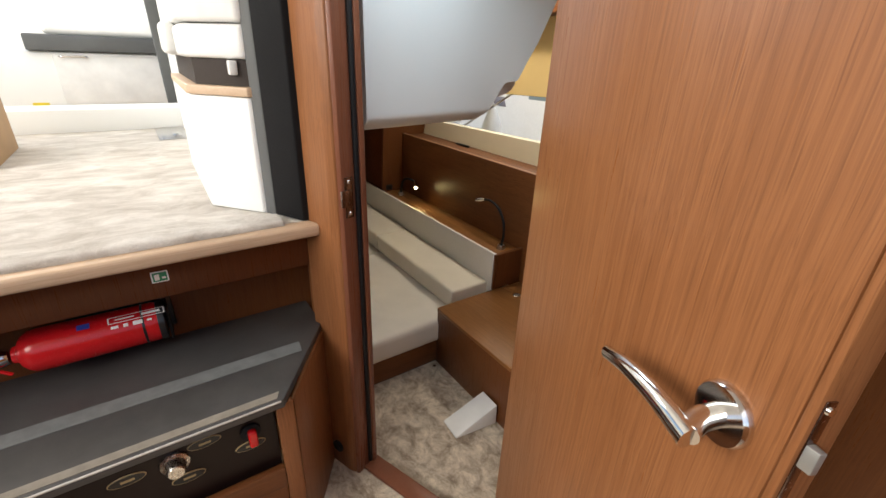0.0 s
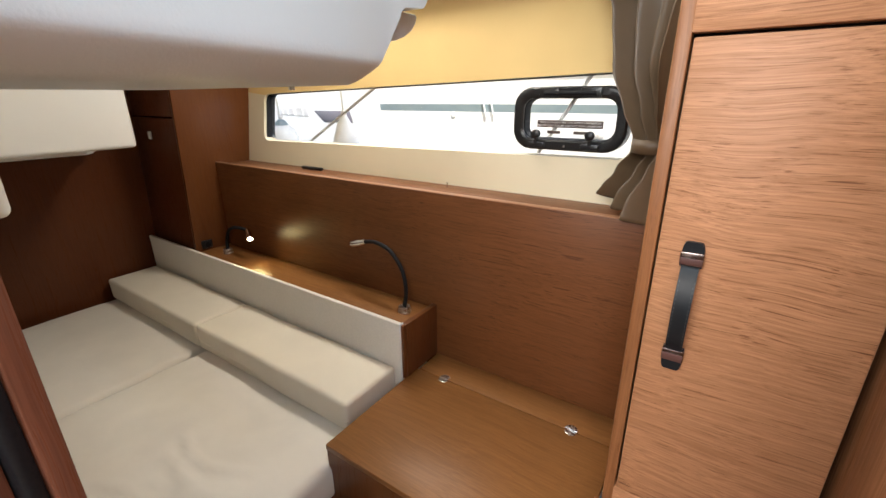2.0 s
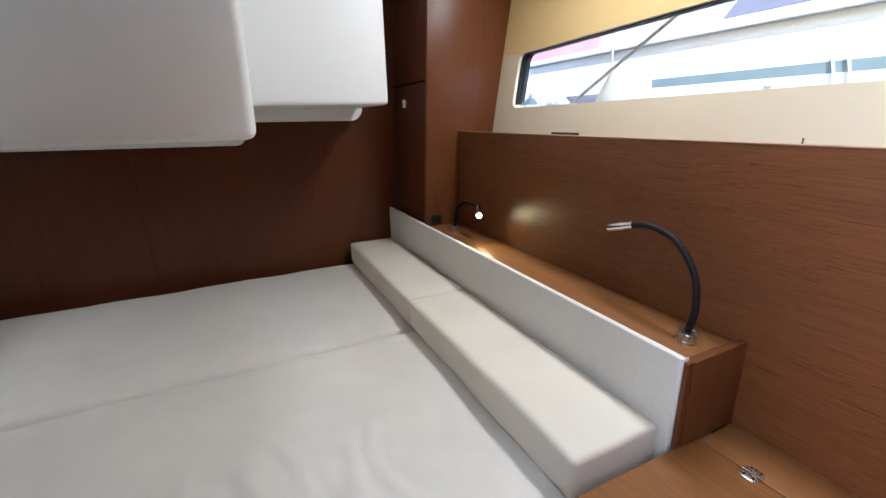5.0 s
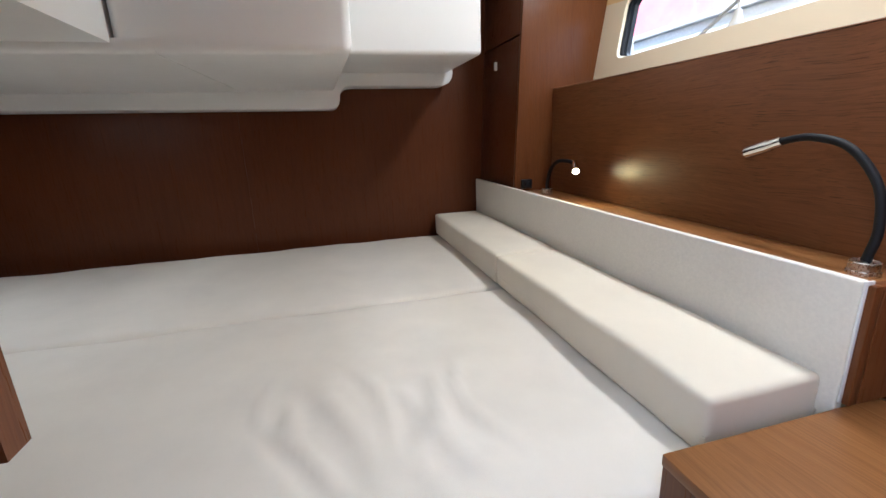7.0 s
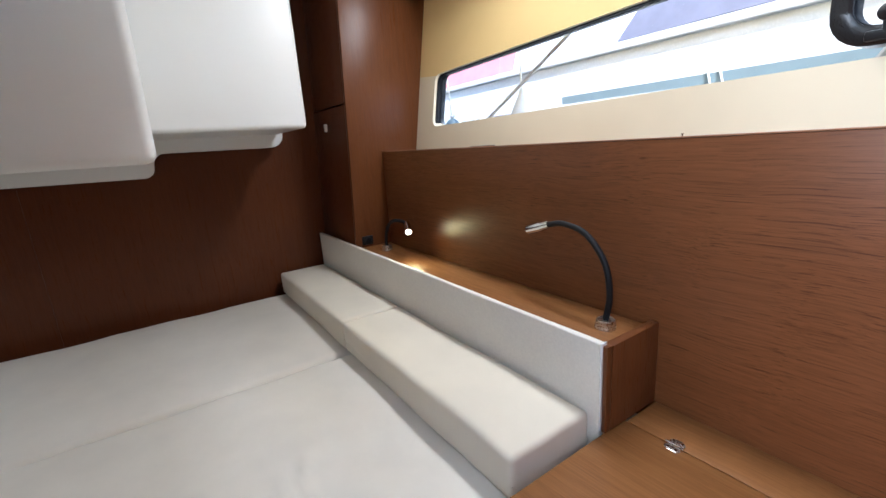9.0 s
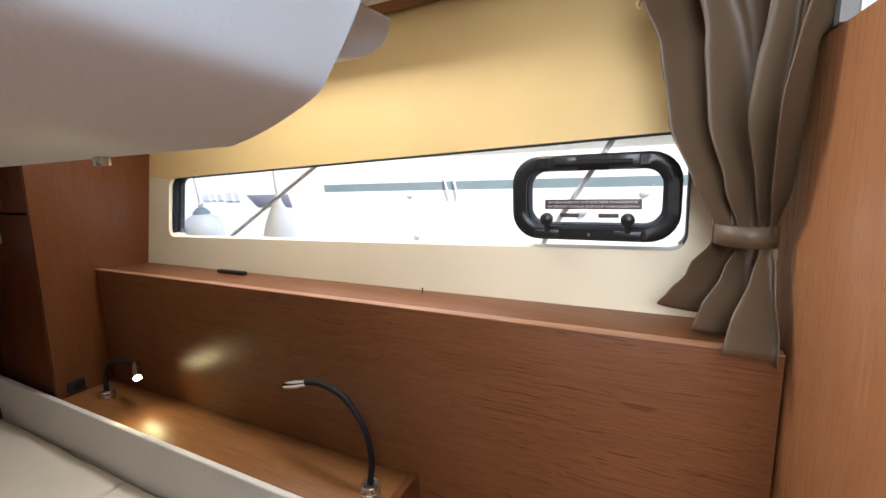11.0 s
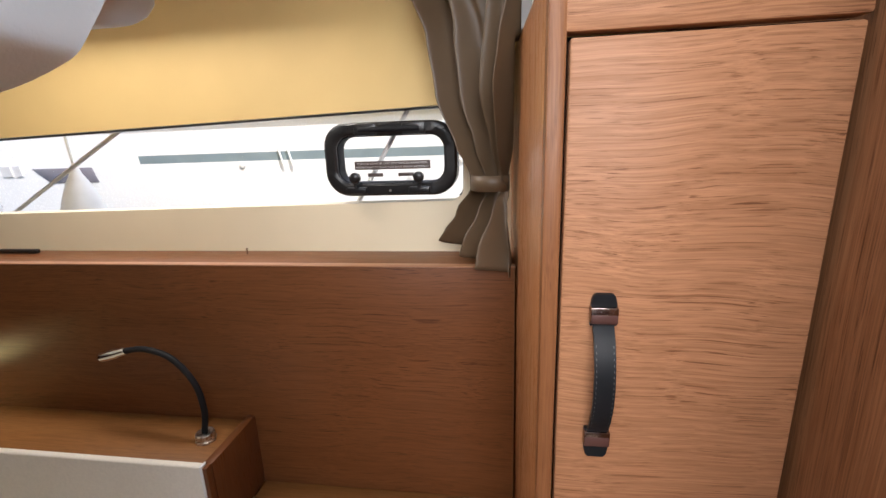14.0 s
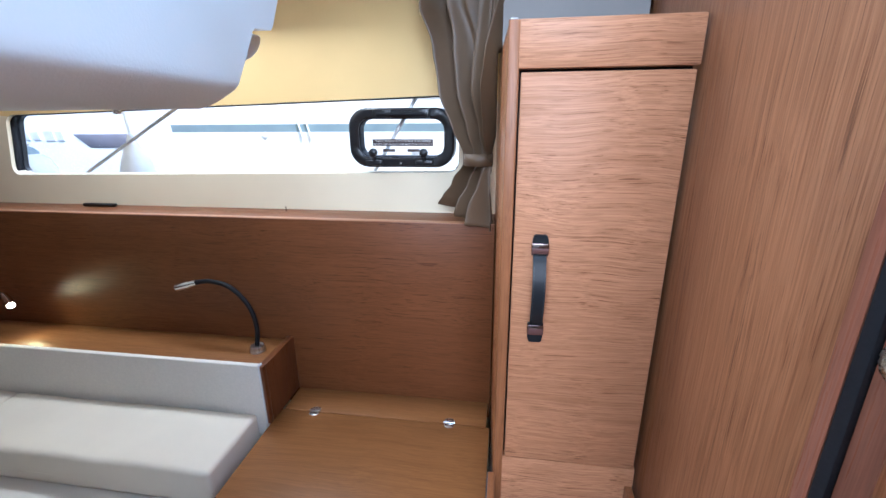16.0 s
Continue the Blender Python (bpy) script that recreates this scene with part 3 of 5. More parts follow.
part("front_panel", hexa([(-2.876, 1.494, 0.487), (-2.858, 1.494, 0.487), (-2.858, 1.90, 0.487), (-2.876, 1.90, 0.487),
                          (-2.876, 1.545, 1.715), (-2.858, 1.545, 1.715), (-2.858, 1.95, 1.715), (-2.876, 1.95, 1.715)], 0.002), wood_shaded, locker, "upright-grained teak panel")
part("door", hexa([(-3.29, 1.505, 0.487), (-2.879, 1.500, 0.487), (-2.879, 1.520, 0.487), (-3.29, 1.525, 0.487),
                   (-3.29, 1.530, 1.085), (-2.879, 1.525, 1.085), (-2.879, 1.545, 1.085), (-3.29, 1.55, 1.085)], 0.002), wood_dark, locker, "wooden locker door darkened for shade")
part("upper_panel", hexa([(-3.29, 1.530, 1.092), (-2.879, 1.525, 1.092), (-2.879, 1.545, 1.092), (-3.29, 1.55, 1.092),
                          (-3.29, 1.555, 1.715), (-2.879, 1.550, 1.715), (-2.879, 1.57, 1.715), (-3.29, 1.575, 1.715)], 0.002), wood_dark, locker, "wooden upper panel darkened for shade")
part("latch", box(-3.128, -3.114, 1.512, 1.53, 0.99, 1.025, 0.003), white_pl, locker, "small white catch")
socket = thing("power_socket", (-2.855, 1.54, 0.5), "small black power socket on the locker's panel", "socket")
part("plate", box(-2.862, -2.850, 1.522, 1.572, 0.497, 0.535, 0.004), blackpl, socket)
part("outlet", lathe([(0.011, 0.0), (0.012, 0.004), (0.007, 0.005)], axis_to((-2.851, 1.547, 0.516), (1, 0, 0)), 16), rubber, socket)

# headboard and its ledge
head = thing("headboard", (-1.9, 1.66, 0.3), "dark teak headboard panel with a ledge below the window", "headboard")
part("panel", box(-2.857, -0.977, 1.659, 1.677, 0.25, 0.885, 0.002), wood_x, head)
part("ledge", box(-2.857, -0.982, 1.6775, 1.835, 0.855, 0.876, 0.002), wood_x, head, "teak ledge along the window")
part("edge_strip", box(-2.857, -0.977, 1.6575, 1.679, 0.8852, 0.8880, 0.0010), wood_edge, head, "pale worn top edge")

# shelf with the reading lamps, and the padded panel in front of it
shelf = thing("bedside_shelf", (-2.4, 1.57, 0.3), "long low teak shelf along the headboard", "shelf")
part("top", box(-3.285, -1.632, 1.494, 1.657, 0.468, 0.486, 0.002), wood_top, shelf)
part("end_panel", box(-1.630, -1.610, 1.494, 1.657, 0.309, 0.500, 0.002), wood_shaded, shelf, "teak end panel darkened as shade")
pad = thing("padded_panel", (-2.4, 1.48, 0.25), "white padded cloth panel along the berth", "panel")
part("pad", box(-3.283, -1.626, 1.474, 1.490, 0.235, 0.505, 0.004, 3), panel_cloth, pad)
part("edging", box(-1.6255, -1.6215, 1.4735, 1.4915, 0.309, 0.5055, 0.0012), white_pl, pad, "thin white edging")
part("end_strip", box(-1.6210, -1.6110, 1.4760, 1.4930, 0.309, 0.501, 0.0015), wood_shaded, pad, "narrow teak end strip")

# berth
base = thing("berth_base", (-2.4, 0.4, 0.0), "dark wooden box base under the berth", "bed base")
part("front_panel", box(-1.640, -1.620, -1.19, 1.158, 0.0, 0.118, 0.003), wood_y, base)
part("deck", box(-3.28, -1.641, -1.19, 1.47, 0.095, 0.118), wood_x, base)


def creased(bm, cx, cy, reach, depth):
    """Long soft folds of the cover that run out from a spot that was sat on."""
    for v in bm.verts:
        if v.co.z < 0.2:
            continue
        u, w = v.co.x - cx, v.co.y - cy
        for k in range(7):
            start, side = 0.02 * ((k * 5) % 7) - 0.13, -0.16 + 0.062 * k
            along = (u - start) / reach
            if -0.15 < along < 1.0:
                bend = side + 0.10 * along * along * (1 - 0.12 * k) - 0.02 * math.sin(5 * along + k)
                d = (w - bend) / (0.013 + 0.004 * (k % 3))
                fade = min(1.0, (along + 0.15) * 4) * (1 - max(0.0, along)) ** 0.5
                v.co.z += depth * (0.5 + 0.5 * ((k * 3) % 4) / 3) * fade * (math.exp(-d * d) - 0.7 * math.exp(-(d + 1.9) ** 2))
    return bm


def piping(x0, x1, y0, y1, z):
    return tube([(x0, y0, z), (x1, y0, z), (x1, y1, z), (x0, y1, z)], 0.0022, 6, True)


def soft_block(name, label, category, group, cloth_of, x0, x1, y0, y1, z0, z1, r, wave, seed, nx, ny, crease=None):
    t = thing(name, ((x0 + x1) / 2, (y0 + y1) / 2, z0), label, category, group)
    bm = cushion(x0, x1, y0, y1, z0, z1, r, wave, seed, nx, ny)
    if crease:
        creased(bm, *crease)
    cover = part("cover", bm, cloth_of, t, "", 60)
    part("piping", piping(x0 + 0.002, x1 - 0.002, y0 + 0.002, y1 - 0.002, z0 + 0.35 * (z1 - z0)), cloth_of, t, "thin stitched seam")
    return t


soft_block("mattress", "thick off-white mattress with a few loose creases", "mattress", "berth mattresses", mattress_cloth, -2.452, -1.603, -1.15, 1.468, 0.119, 0.240, 0.028, 0.006, 1.0, 110, 190, (-1.93, 0.76, 0.30, 0.0075))
soft_block("mattress", "thick off-white mattress against the dark bulkhead", "mattress", "berth mattresses", mattress_cloth, -3.275, -2.458, -1.15, 1.468, 0.119, 0.239, 0.028, 0.006, 7.0, 40, 90, (-2.8, 0.40, 0.30, 0.005))
soft_block("bolster", "long cream bolster cushion along the padded panel", "cushion", "bolsters", bolster_cloth, -2.462, -1.645, 1.250, 1.470, 0.245, 0.346, 0.012, 0.004, 3.0, 40, 14)
soft_block("bolster", "long cream bolster cushion in the berth's corner", "cushion", "bolsters", bolster_cloth, -3.268, -2.467, 1.250, 1.470, 0.245, 0.346, 0.012, 0.004, 9.0, 40, 14)

# bench locker beside the berth
bench = thing("bench_locker", (-1.29, 1.4, 0.0), "low teak bench locker with a hinged lid", "bench")
part("front", box(-1.614, -0.972, 1.146, 1.164, 0.0, 0.2895, 0.001), wood_shaded, bench, "teak front darkened as shade")
part("side", box(-1.614, -1.596, 1.165, 1.470, 0.0, 0.2895, 0.001), wood_shaded, bench)
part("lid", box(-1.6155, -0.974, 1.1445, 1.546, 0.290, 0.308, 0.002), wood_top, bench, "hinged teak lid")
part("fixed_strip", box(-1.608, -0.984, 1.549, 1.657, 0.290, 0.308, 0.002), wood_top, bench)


def hinge(x, y, z):
    h = thing("hinge", (x, y, z), "small chrome butt hinge set in the lid", "hinge", group="bench hinges")
    for dy in (-0.011, 0.011):
        bm = lathe([(0.013, 0.0), (0.013, 0.0018), (0.011, 0.0026)], Matrix.Translation((x, y + dy * 0.9, z)) @ Matrix.Diagonal((1.15, 0.75, 1, 1)), 20)
        part("leaf", bm, satin, h)
    part("pin", lathe([(0.0032, -0.017), (0.0032, 0.017)], axis_to((x, y, z + 0.003), (1, 0, 0)), 10), chrome, h)
    for dx, dy in ((-0.008, -0.012), (0.008, -0.012), (-0.008, 0.012), (0.008, 0.012)):
        part("screw", lathe([(0.003, 0.0), (0.0028, 0.0034)], Matrix.Translation((x + dx, y + dy, z)), 8), pewter, h)


hinge(-1.507, 1.547, 0.308)
hinge(-1.092, 1.549, 0.308)

# wardrobe
ward = thing("wardrobe", (-0.82, 1.55, 0.0), "tall narrow teak wardrobe with a strap-handled door", "wardrobe")
part("side", prism([(-0.958, 1.3305), (-0.942, 1.3305), (-0.966, 1.86), (-0.984, 1.86)], 0.0, 1.322, 0.002), wood_side, ward, "upright-grained teak side panel")
part("stile", box(-0.958, -0.9375, 1.306, 1.330, 0.0, 1.325, 0.003), wood_z, ward, "teak door stile")
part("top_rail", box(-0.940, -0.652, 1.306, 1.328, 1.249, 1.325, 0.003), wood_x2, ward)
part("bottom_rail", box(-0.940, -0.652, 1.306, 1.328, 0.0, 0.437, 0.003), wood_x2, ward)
# added black sheet for the shade seen through the door's gaps
part("gap_shade", box(-0.938, -0.654, 1.335, 1.345, 0.02, 1.25), rubber, ward, "black sheet that paints the shade in the gap behind the door")
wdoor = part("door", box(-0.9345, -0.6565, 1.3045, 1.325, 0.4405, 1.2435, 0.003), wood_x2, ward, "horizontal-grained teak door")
HX = -0.885
label_brown = plain("brown_leather", (0.09, 0.035, 0.028), 0.5, 0.0, 0.2)


def strap_line(z0, z1, out, n=14):
    return [(HX, 1.3045 - 0.004 - out * math.sin(math.pi * k / n) ** 0.75, z0 + (z1 - z0) * k / n) for k in range(n + 1)]


def ribbon(points, width, thick):
    """A strap: a flat band through points, width along x."""
    bm = bmesh.new()
    rows = []
    pts = [Vector(p) for p in points]
    for i, p in enumerate(pts):
        a, b = pts[max(i - 1, 0)], pts[min(i + 1, len(pts) - 1)]
        d = (b - a).normalized()
        nn = Vector((1, 0, 0)).cross(d).normalized()
        w = width[i] if isinstance(width, list) else width
        rows.append([bm.verts.new(p + Vector((sx * w / 2, 0, 0)) + nn * (sn * thick / 2)) for sx, sn in ((-1, -1), (1, -1), (1, 1), (-1, 1))])
    for a, b in zip(rows, rows[1:]):
        for k in range(4):
            bm.faces.new((a[k], a[(k + 1) % 4], b[(k + 1) % 4], b[k]))
    bm.faces.new(rows[0][::-1])
    bm.faces.new(rows[-1])
    return bm


strap = part("strap_handle", ribbon(strap_line(0.775, 0.925, 0.027), 0.0245, 0.004), leather, wdoor, "black leather strap handle")
for z0, z1, mz in ((0.738, 0.780, 0.767), (0.922, 0.962, 0.936)):
    up = z0 > 0.8
    zs = [z0 + (z1 - z0) * k / 6 for k in range(4)] + [z1 - 0.5 * (z1 - z0) * (1 - math.sin(radians(w))) for w in (18, 36, 54, 68, 80, 88)]
    zs = zs if up else [z0 + z1 - z for z in zs[::-1]]
    wid = [0.0305] * 4 + [0.0305 * (0.45 + 0.55 * math.cos(radians(w)) ** 0.6) for w in (18, 36, 54, 68, 80, 88)]
    wid = wid if up else wid[::-1]
    part("end_tab", ribbon([(HX, 1.3015, z) for z in zs], wid, 0.006), leather, wdoor, "rounded black leather tab")
    part("clip", box(HX - 0.0160, HX + 0.0160, 1.2935, 1.3048, mz - 0.0105, mz + 0.0105, 0.0015), pewter, wdoor, "metal strap clip")
    part("band", box(HX - 0.0152, HX + 0.0152, 1.2925, 1.300, mz - 0.0095, mz + (0.0015 if up else 0.0035), 0.001), label_brown, wdoor, "brown leather band round the strap")
for side in (-1, 1):
    line = strap_line(0.775, 0.925, 0.027, 44)
    bm = bmesh.new()
    for k in range(5, 39, 2):
        a, b = Vector(line[k]), Vector(line[k + 1])
        quad = [a.lerp(b, q) + Vector((side * 0.0100 + w, -0.0027, 0)) for q, w in ((0, -0.0004), (0, 0.0004), (0.75, 0.0004), (0.75, -0.0004))]
        bm.faces.new([bm.verts.new(v) for v in quad])
    part("stitching", bm, greytrim, wdoor, "row of grey stitches on the strap")
# open shoe bin before the wardrobe
bin_ = thing("shoe_bin", (-0.81, 1.23, 0.0), "open teak bin in front of the wardrobe", "bin")
part("side", box(-0.970, -0.954, 1.150, 1.305, 0.0, 0.392, 0.002), wood_z, bin_)
part("side", box(-0.670, -0.655, 1.150, 1.305, 0.0, 0.392, 0.002), wood_z, bin_)
part("front", box(-0.953, -0.671, 1.150, 1.165, 0.0, 0.362, 0.002), wood_x2, bin_)

# grey lining above the wardrobe
single("wall_lining", box(-0.972, -0.655, 1.62, 1.64, 1.326, 1.72), lining, "grey felt lining above the wardrobe", kind="structure")
tag = thing("white_label", (-0.9, 1.61, 1.4), "small white paper label on the grey lining", "label")
part("paper", box(-0.955, -0.938, 1.614, 1.6195, 1.327, 1.384, 0.001), white_pl, tag)

# ---- hull window fittings ----
port = thing("opening_port", (-1.278, 1.85, 1.01), "black framed opening porthole in the long window", "porthole")
PX0, PX1, PZ0, PZ1 = -1.444, -1.112, 1.016, 1.194


def ring(x0, x1, z0, z1, r, w, y0, y1, bev=0.004):
    bm = bmesh.new()
    a, b = rounded(x0, x1, z0, z1, r), rounded(x0 + w, x1 - w, z0 + w, z1 - w, max(r - w * 0.75, 0.012))
    rows = []
    for line, y in ((a, y1), (a, y0 + bev), ([(p[0] + (q[0] - p[0]) * 0.18, p[1] + (q[1] - p[1]) * 0.18) for p, q in zip(a, b)], y0),
                    ([(p[0] + (q[0] - p[0]) * 0.82, p[1] + (q[1] - p[1]) * 0.82) for p, q in zip(a, b)], y0), (b, y0 + bev), (b, y1)):
        rows.append([bm.verts.new((x, y, z)) for x, z in line])
    n = len(a)
    for p, q in zip(rows, rows[1:] + rows[:1]):
        for i in range(n):
            bm.faces.new((p[i], p[(i + 1) % n], q[(i + 1) % n], q[i]))
    return bm


YP = 1.845
part("frame", ring(PX0, PX1, PZ0, PZ1, 0.058, 0.030, YP, YP + 0.06), blackpl, port, "thick black plastic frame")
part("sash", ring(PX0 + 0.024, PX1 - 0.024, PZ0 + 0.024, PZ1 - 0.024, 0.040, 0.009, YP + 0.012, YP + 0.05), rubber, port, "black sealing sash")
for x in (-1.365, -1.205):
    arm = part("catch", box(x - 0.026, x + 0.026, YP - 0.012, YP + 0.006, PZ0 + 0.006, PZ0 + 0.022, 0.003), blackpl, port, "black swing catch")
    part("knob", lathe([(0.006, -0.012), (0.0125, -0.008), (0.0135, 0.0), (0.0125, 0.008), (0.006, 0.012)], axis_to((x, YP - 0.012, PZ0 + 0.046), (0, -1, 0)), 18), blackpl, arm)
    part("lever", tube([(x, YP - 0.008, PZ0 + 0.046), (x, YP - 0.008, PZ0 + 0.018)], 0.006, 8), blackpl, arm)
for x in (-1.335, -1.215):
    part("hinge_cover", box(x - 0.028, x + 0.028, YP - 0.004, YP + 0.006, PZ1 - 0.031, PZ1 - 0.003, 0.003), blackpl, port, "black hinge cover")
part("hinge_bar", lathe([(0.007, -0.075), (0.007, 0.075)], axis_to((-1.275, YP + 0.0, PZ1 - 0.018), (1, 0, 0)), 12), rubber, port)
plate = part("warning_label", box(-1.378, -1.182, YP + 0.030, YP + 0.032, 1.079, 1.100, 0.0005), label_grey, port, "dark warning label strip")


def lettering(text, x, y, z, size, m, parent, turn=0.0):
    cu = bpy.data.curves.new("lettering", "FONT")
    cu.body, cu.size, cu.align_x = text, size, "CENTER"
    cu.extrude = 0.0003
    cu.materials.append(m)
    ob = new("lettering", cu)
    ob.parent = parent
    ob.matrix_parent_inverse = Matrix.Translation(-parent.location)
    ob.matrix_basis = pose(x, y, z, 90, 0, turn)
    return ob


lettering("PANNEAU ETANCHE: DOIT ETRE FERME EN NAVIGATION", -1.28, YP + 0.0294, 1.0918, 0.0070, white_print, plate)
lettering("WATERTIGHT CLOSURE: KEEP SHUT WHEN UNDERWAY", -1.28, YP + 0.0294, 1.0824, 0.0074, white_print, plate)
for x in (-1.325, -1.245):
    part("small_label", box(x - 0.020, x + 0.020, YP + 0.030, YP + 0.032, 1.061, 1.070, 0.0005), label_grey, port, "small dark label with unreadable print")
part("screw", lathe([(0.003, 0.0), (0.003, 0.003)], axis_to((-1.28, YP, PZ0 + 0.013), (0, -1, 0)), 8), satin, port)

bit = thing("window_latch", (-2.35, 1.80, 0.876), "flat black pen-shaped latch lying on the ledge", "latch")
part("body", box(-2.415, -2.29, 1.792, 1.808, 0.8765, 0.888, 0.004, 3), blackpl, bit)
nail = thing("nail", (-1.66, 1.80, 0.876), "tiny dark nail standing on the ledge", "nail")
part("shank", lathe([(0.0016, 0.0), (0.0016, 0.013), (0.003, 0.0135), (0.003, 0.015)], Matrix.Translation((-1.66, 1.80, 0.876)), 8), pewter, nail)

# ---- curtain ----
curtain = thing("curtain", (-1.04, 1.72, 0.88), "taupe satin curtain gathered by a tie-back beside the window", "curtain")
FOLDS = [(0.880, (-1.108, 1.778), (-0.998, 1.630), 0.024), (0.93, (-1.096, 1.766), (-0.994, 1.645), 0.024), (1.00, (-1.086, 1.758), (-0.990, 1.680), 0.013), (1.04, (-1.064, 1.747), (-0.992, 1.695), 0.006),
        (1.07, (-1.064, 1.747), (-0.992, 1.695), 0.006), (1.13, (-1.078, 1.760), (-0.988, 1.672), 0.013), (1.24, (-1.105, 1.785), (-0.985, 1.640), 0.020),
        (1.36, (-1.128, 1.800), (-0.974, 1.628), 0.024), (1.45, (-1.172, 1.805), (-0.960, 1.620), 0.026), (1.56, (-1.166, 1.805), (-0.945, 1.615), 0.026), (1.71, (-1.166, 1.805), (-0.935, 1.610), 0.026)]


def curtain_row(z):
    for a, b in zip(FOLDS, FOLDS[1:]):
        if z <= b[0] + 1e-6:
            s = (z - a[0]) / (b[0] - a[0])
            s = s * s * (3 - 2 * s) * 0.5 + s * 0.5
            return [Vector(a[k]).lerp(Vector(b[k]), s) for k in (1, 2)] + [a[3] + (b[3] - a[3]) * s]


def drape(nz=72, ns=150):
    bm = bmesh.new()
    rows = []
    for i in range(nz + 1):
        z = 0.880 + (1.71 - 0.880) * i / nz
        L, R, amp = curtain_row(z)
        d = R - L
        nn = Vector((d.y, -d.x)).normalized()
        row = []
        for k in range(ns + 1):
            s = k / ns
            low = min(1.0, max(0.0, (1.07 - z) / 0.05))
            ph = 2 * math.pi * (3.0 - 0.5 * low) * (s ** 0.85 + 0.035 * math.sin(5 * z + 3 * s) + 0.16 * noise.noise(Vector((s * 2.2, z * 1.3, 5.0)))) + 0.7 * math.sin(2.6 * z)
            ridge = math.asin(0.96 * math.sin(ph)) * 0.66 + 0.28 * math.sin(2.1 * ph + 4 * z) * (0.4 + s)
            off = amp * (2.2 * ridge + 0.9 * noise.noise(Vector((s * 4 + 1.5 * z, z * 3.0, 2.0)))) + 0.0030 * noise.noise(Vector((s * 9 + 8 * z, z * 16, 7.0)))
            off += (0.5 + low) * 0.006 * abs(noise.noise(Vector((s * 5 - 9 * z, z * 8 + 3 * s, 3.0))))
            bulge = 0.030 * math.sin(math.pi * s)
            p = L + d * s + nn * (off - bulge + 0.01)
            hem = max(0.0, 1 - (z - 0.88) / 0.10)
            dip = (0.042 * (1 - s) ** 2 + 0.002 * s + 0.010 * math.sin(ph + 0.6)) * hem
            row.append(bm.verts.new((min(p.x, -0.984) if z < 1.32 else p.x, p.y, z + dip)))
        rows.append(row)
    for a, b in zip(rows, rows[1:]):
        for k in range(ns):
            bm.faces.new((a[k], a[k + 1], b[k + 1], b[k]))
    return bm


cl = part("drape", drape(), curtain_cloth, curtain, "taupe satin folds", 180)
sol = cl.modifiers.new("thickness", "SOLIDIFY")
sol.thickness = 0.0016
tie_pts = [(-1.030 + 0.041 * math.cos(w) * 0.82 - 0.02 * math.sin(w), 1.716 - 0.041 * math.cos(w) * 0.60 - 0.030 * math.sin(w), 0) for w in [2 * math.pi * k / 28 for k in range(28)]]
bm = bmesh.new()
rows = [[bm.verts.new((x * 1.0, y, z)) for x, y, _ in tie_pts] for z in (1.040, 1.072)]
for k in range(28):
    bm.faces.new((rows[0][k], rows[0][(k + 1) % 28], rows[1][(k + 1) % 28], rows[1][k]))
tie = part("tie_back", bm, curtain_cloth, curtain, "broad cloth tie-back", 180)
sol = tie.modifiers.new("thickness", "SOLIDIFY")
sol.thickness, sol.offset = 0.002, 1.0
part("cord_loop", tube(arc([(-1.186, 1.79, 1.452), (-1.196, 1.788, 1.446), (-1.200, 1.787, 1.438), (-1.192, 1.787, 1.432), (-1.182, 1.79, 1.436)], 5), 0.0028, 8), cord, curtain, "small pale cord loop")
part("hook", tube(arc([(-1.075, 1.70, 1.56), (-1.076, 1.692, 1.50), (-1.070, 1.686, 1.475), (-1.064, 1.692, 1.50), (-1.066, 1.70, 1.55)], 6), 0.004, 8), chrome, curtain, "chrome curtain hook")


# ---- reading lamps ----
def reading_lamp(x, y, z, neck, head_to, lit):
    """A swivel lamp: round chrome foot, black gooseneck, small chrome head."""
    g = thing("reading_lamp", (x, y, z), "lit black gooseneck reading lamp on the shelf" if lit else "unlit black gooseneck reading lamp on the shelf", "lamp", group="reading lamps")
    part("foot", lathe([(0.0225, 0.0), (0.0225, 0.005), (0.0205, 0.006), (0.0205, 0.019), (0.0190, 0.0205), (0.0180, 0.0205), (0.0170, 0.0195), (0.008, 0.0195)], Matrix.Translation((x, y, z)), 28), satin, g, "round satin steel foot")
    line = arc([(x, y, z + 0.02)] + neck, 10)
    part("gooseneck", tube(line, 0.0070, 12), rubber, g, "black rubber gooseneck")
    end = Vector(neck[-1])
    d = (Vector(head_to) - end).normalized()
    n = (Vector(head_to) - end).length
    hd = part("head", lathe([(0.0085, -0.004), (0.0105, 0.0), (0.0105, n * 0.28), (0.0125, n * 0.32), (0.0130, n * 0.98), (0.0115, n), (0.0105, n - 0.004)], axis_to(end, d), 20), chrome, g, "chrome lamp head")
    part("lens", lathe([(0.0098, n - 0.003), (0.0098, n + 0.001), (0.006, n + 0.003)], axis_to(end, d), 16), led if lit else dark_glass, hd, "glowing lens" if lit else "dark lens")
    return Vector(head_to), d


reading_lamp(-1.688, 1.579, 0.486, [(-1.684, 1.585, 0.56), (-1.701, 1.590, 0.628), (-1.754, 1.596, 0.684), (-1.822, 1.602, 0.700), (-1.878, 1.607, 0.692)], (-1.952, 1.616, 0.668), False)
tip, way = reading_lamp(-2.74, 1.579, 0.486, [(-2.742, 1.582, 0.540), (-2.726, 1.588, 0.588), (-2.690, 1.594, 0.613), (-2.640, 1.600, 0.617), (-2.598, 1.606, 0.612)], (-2.545, 1.580, 0.588), True)
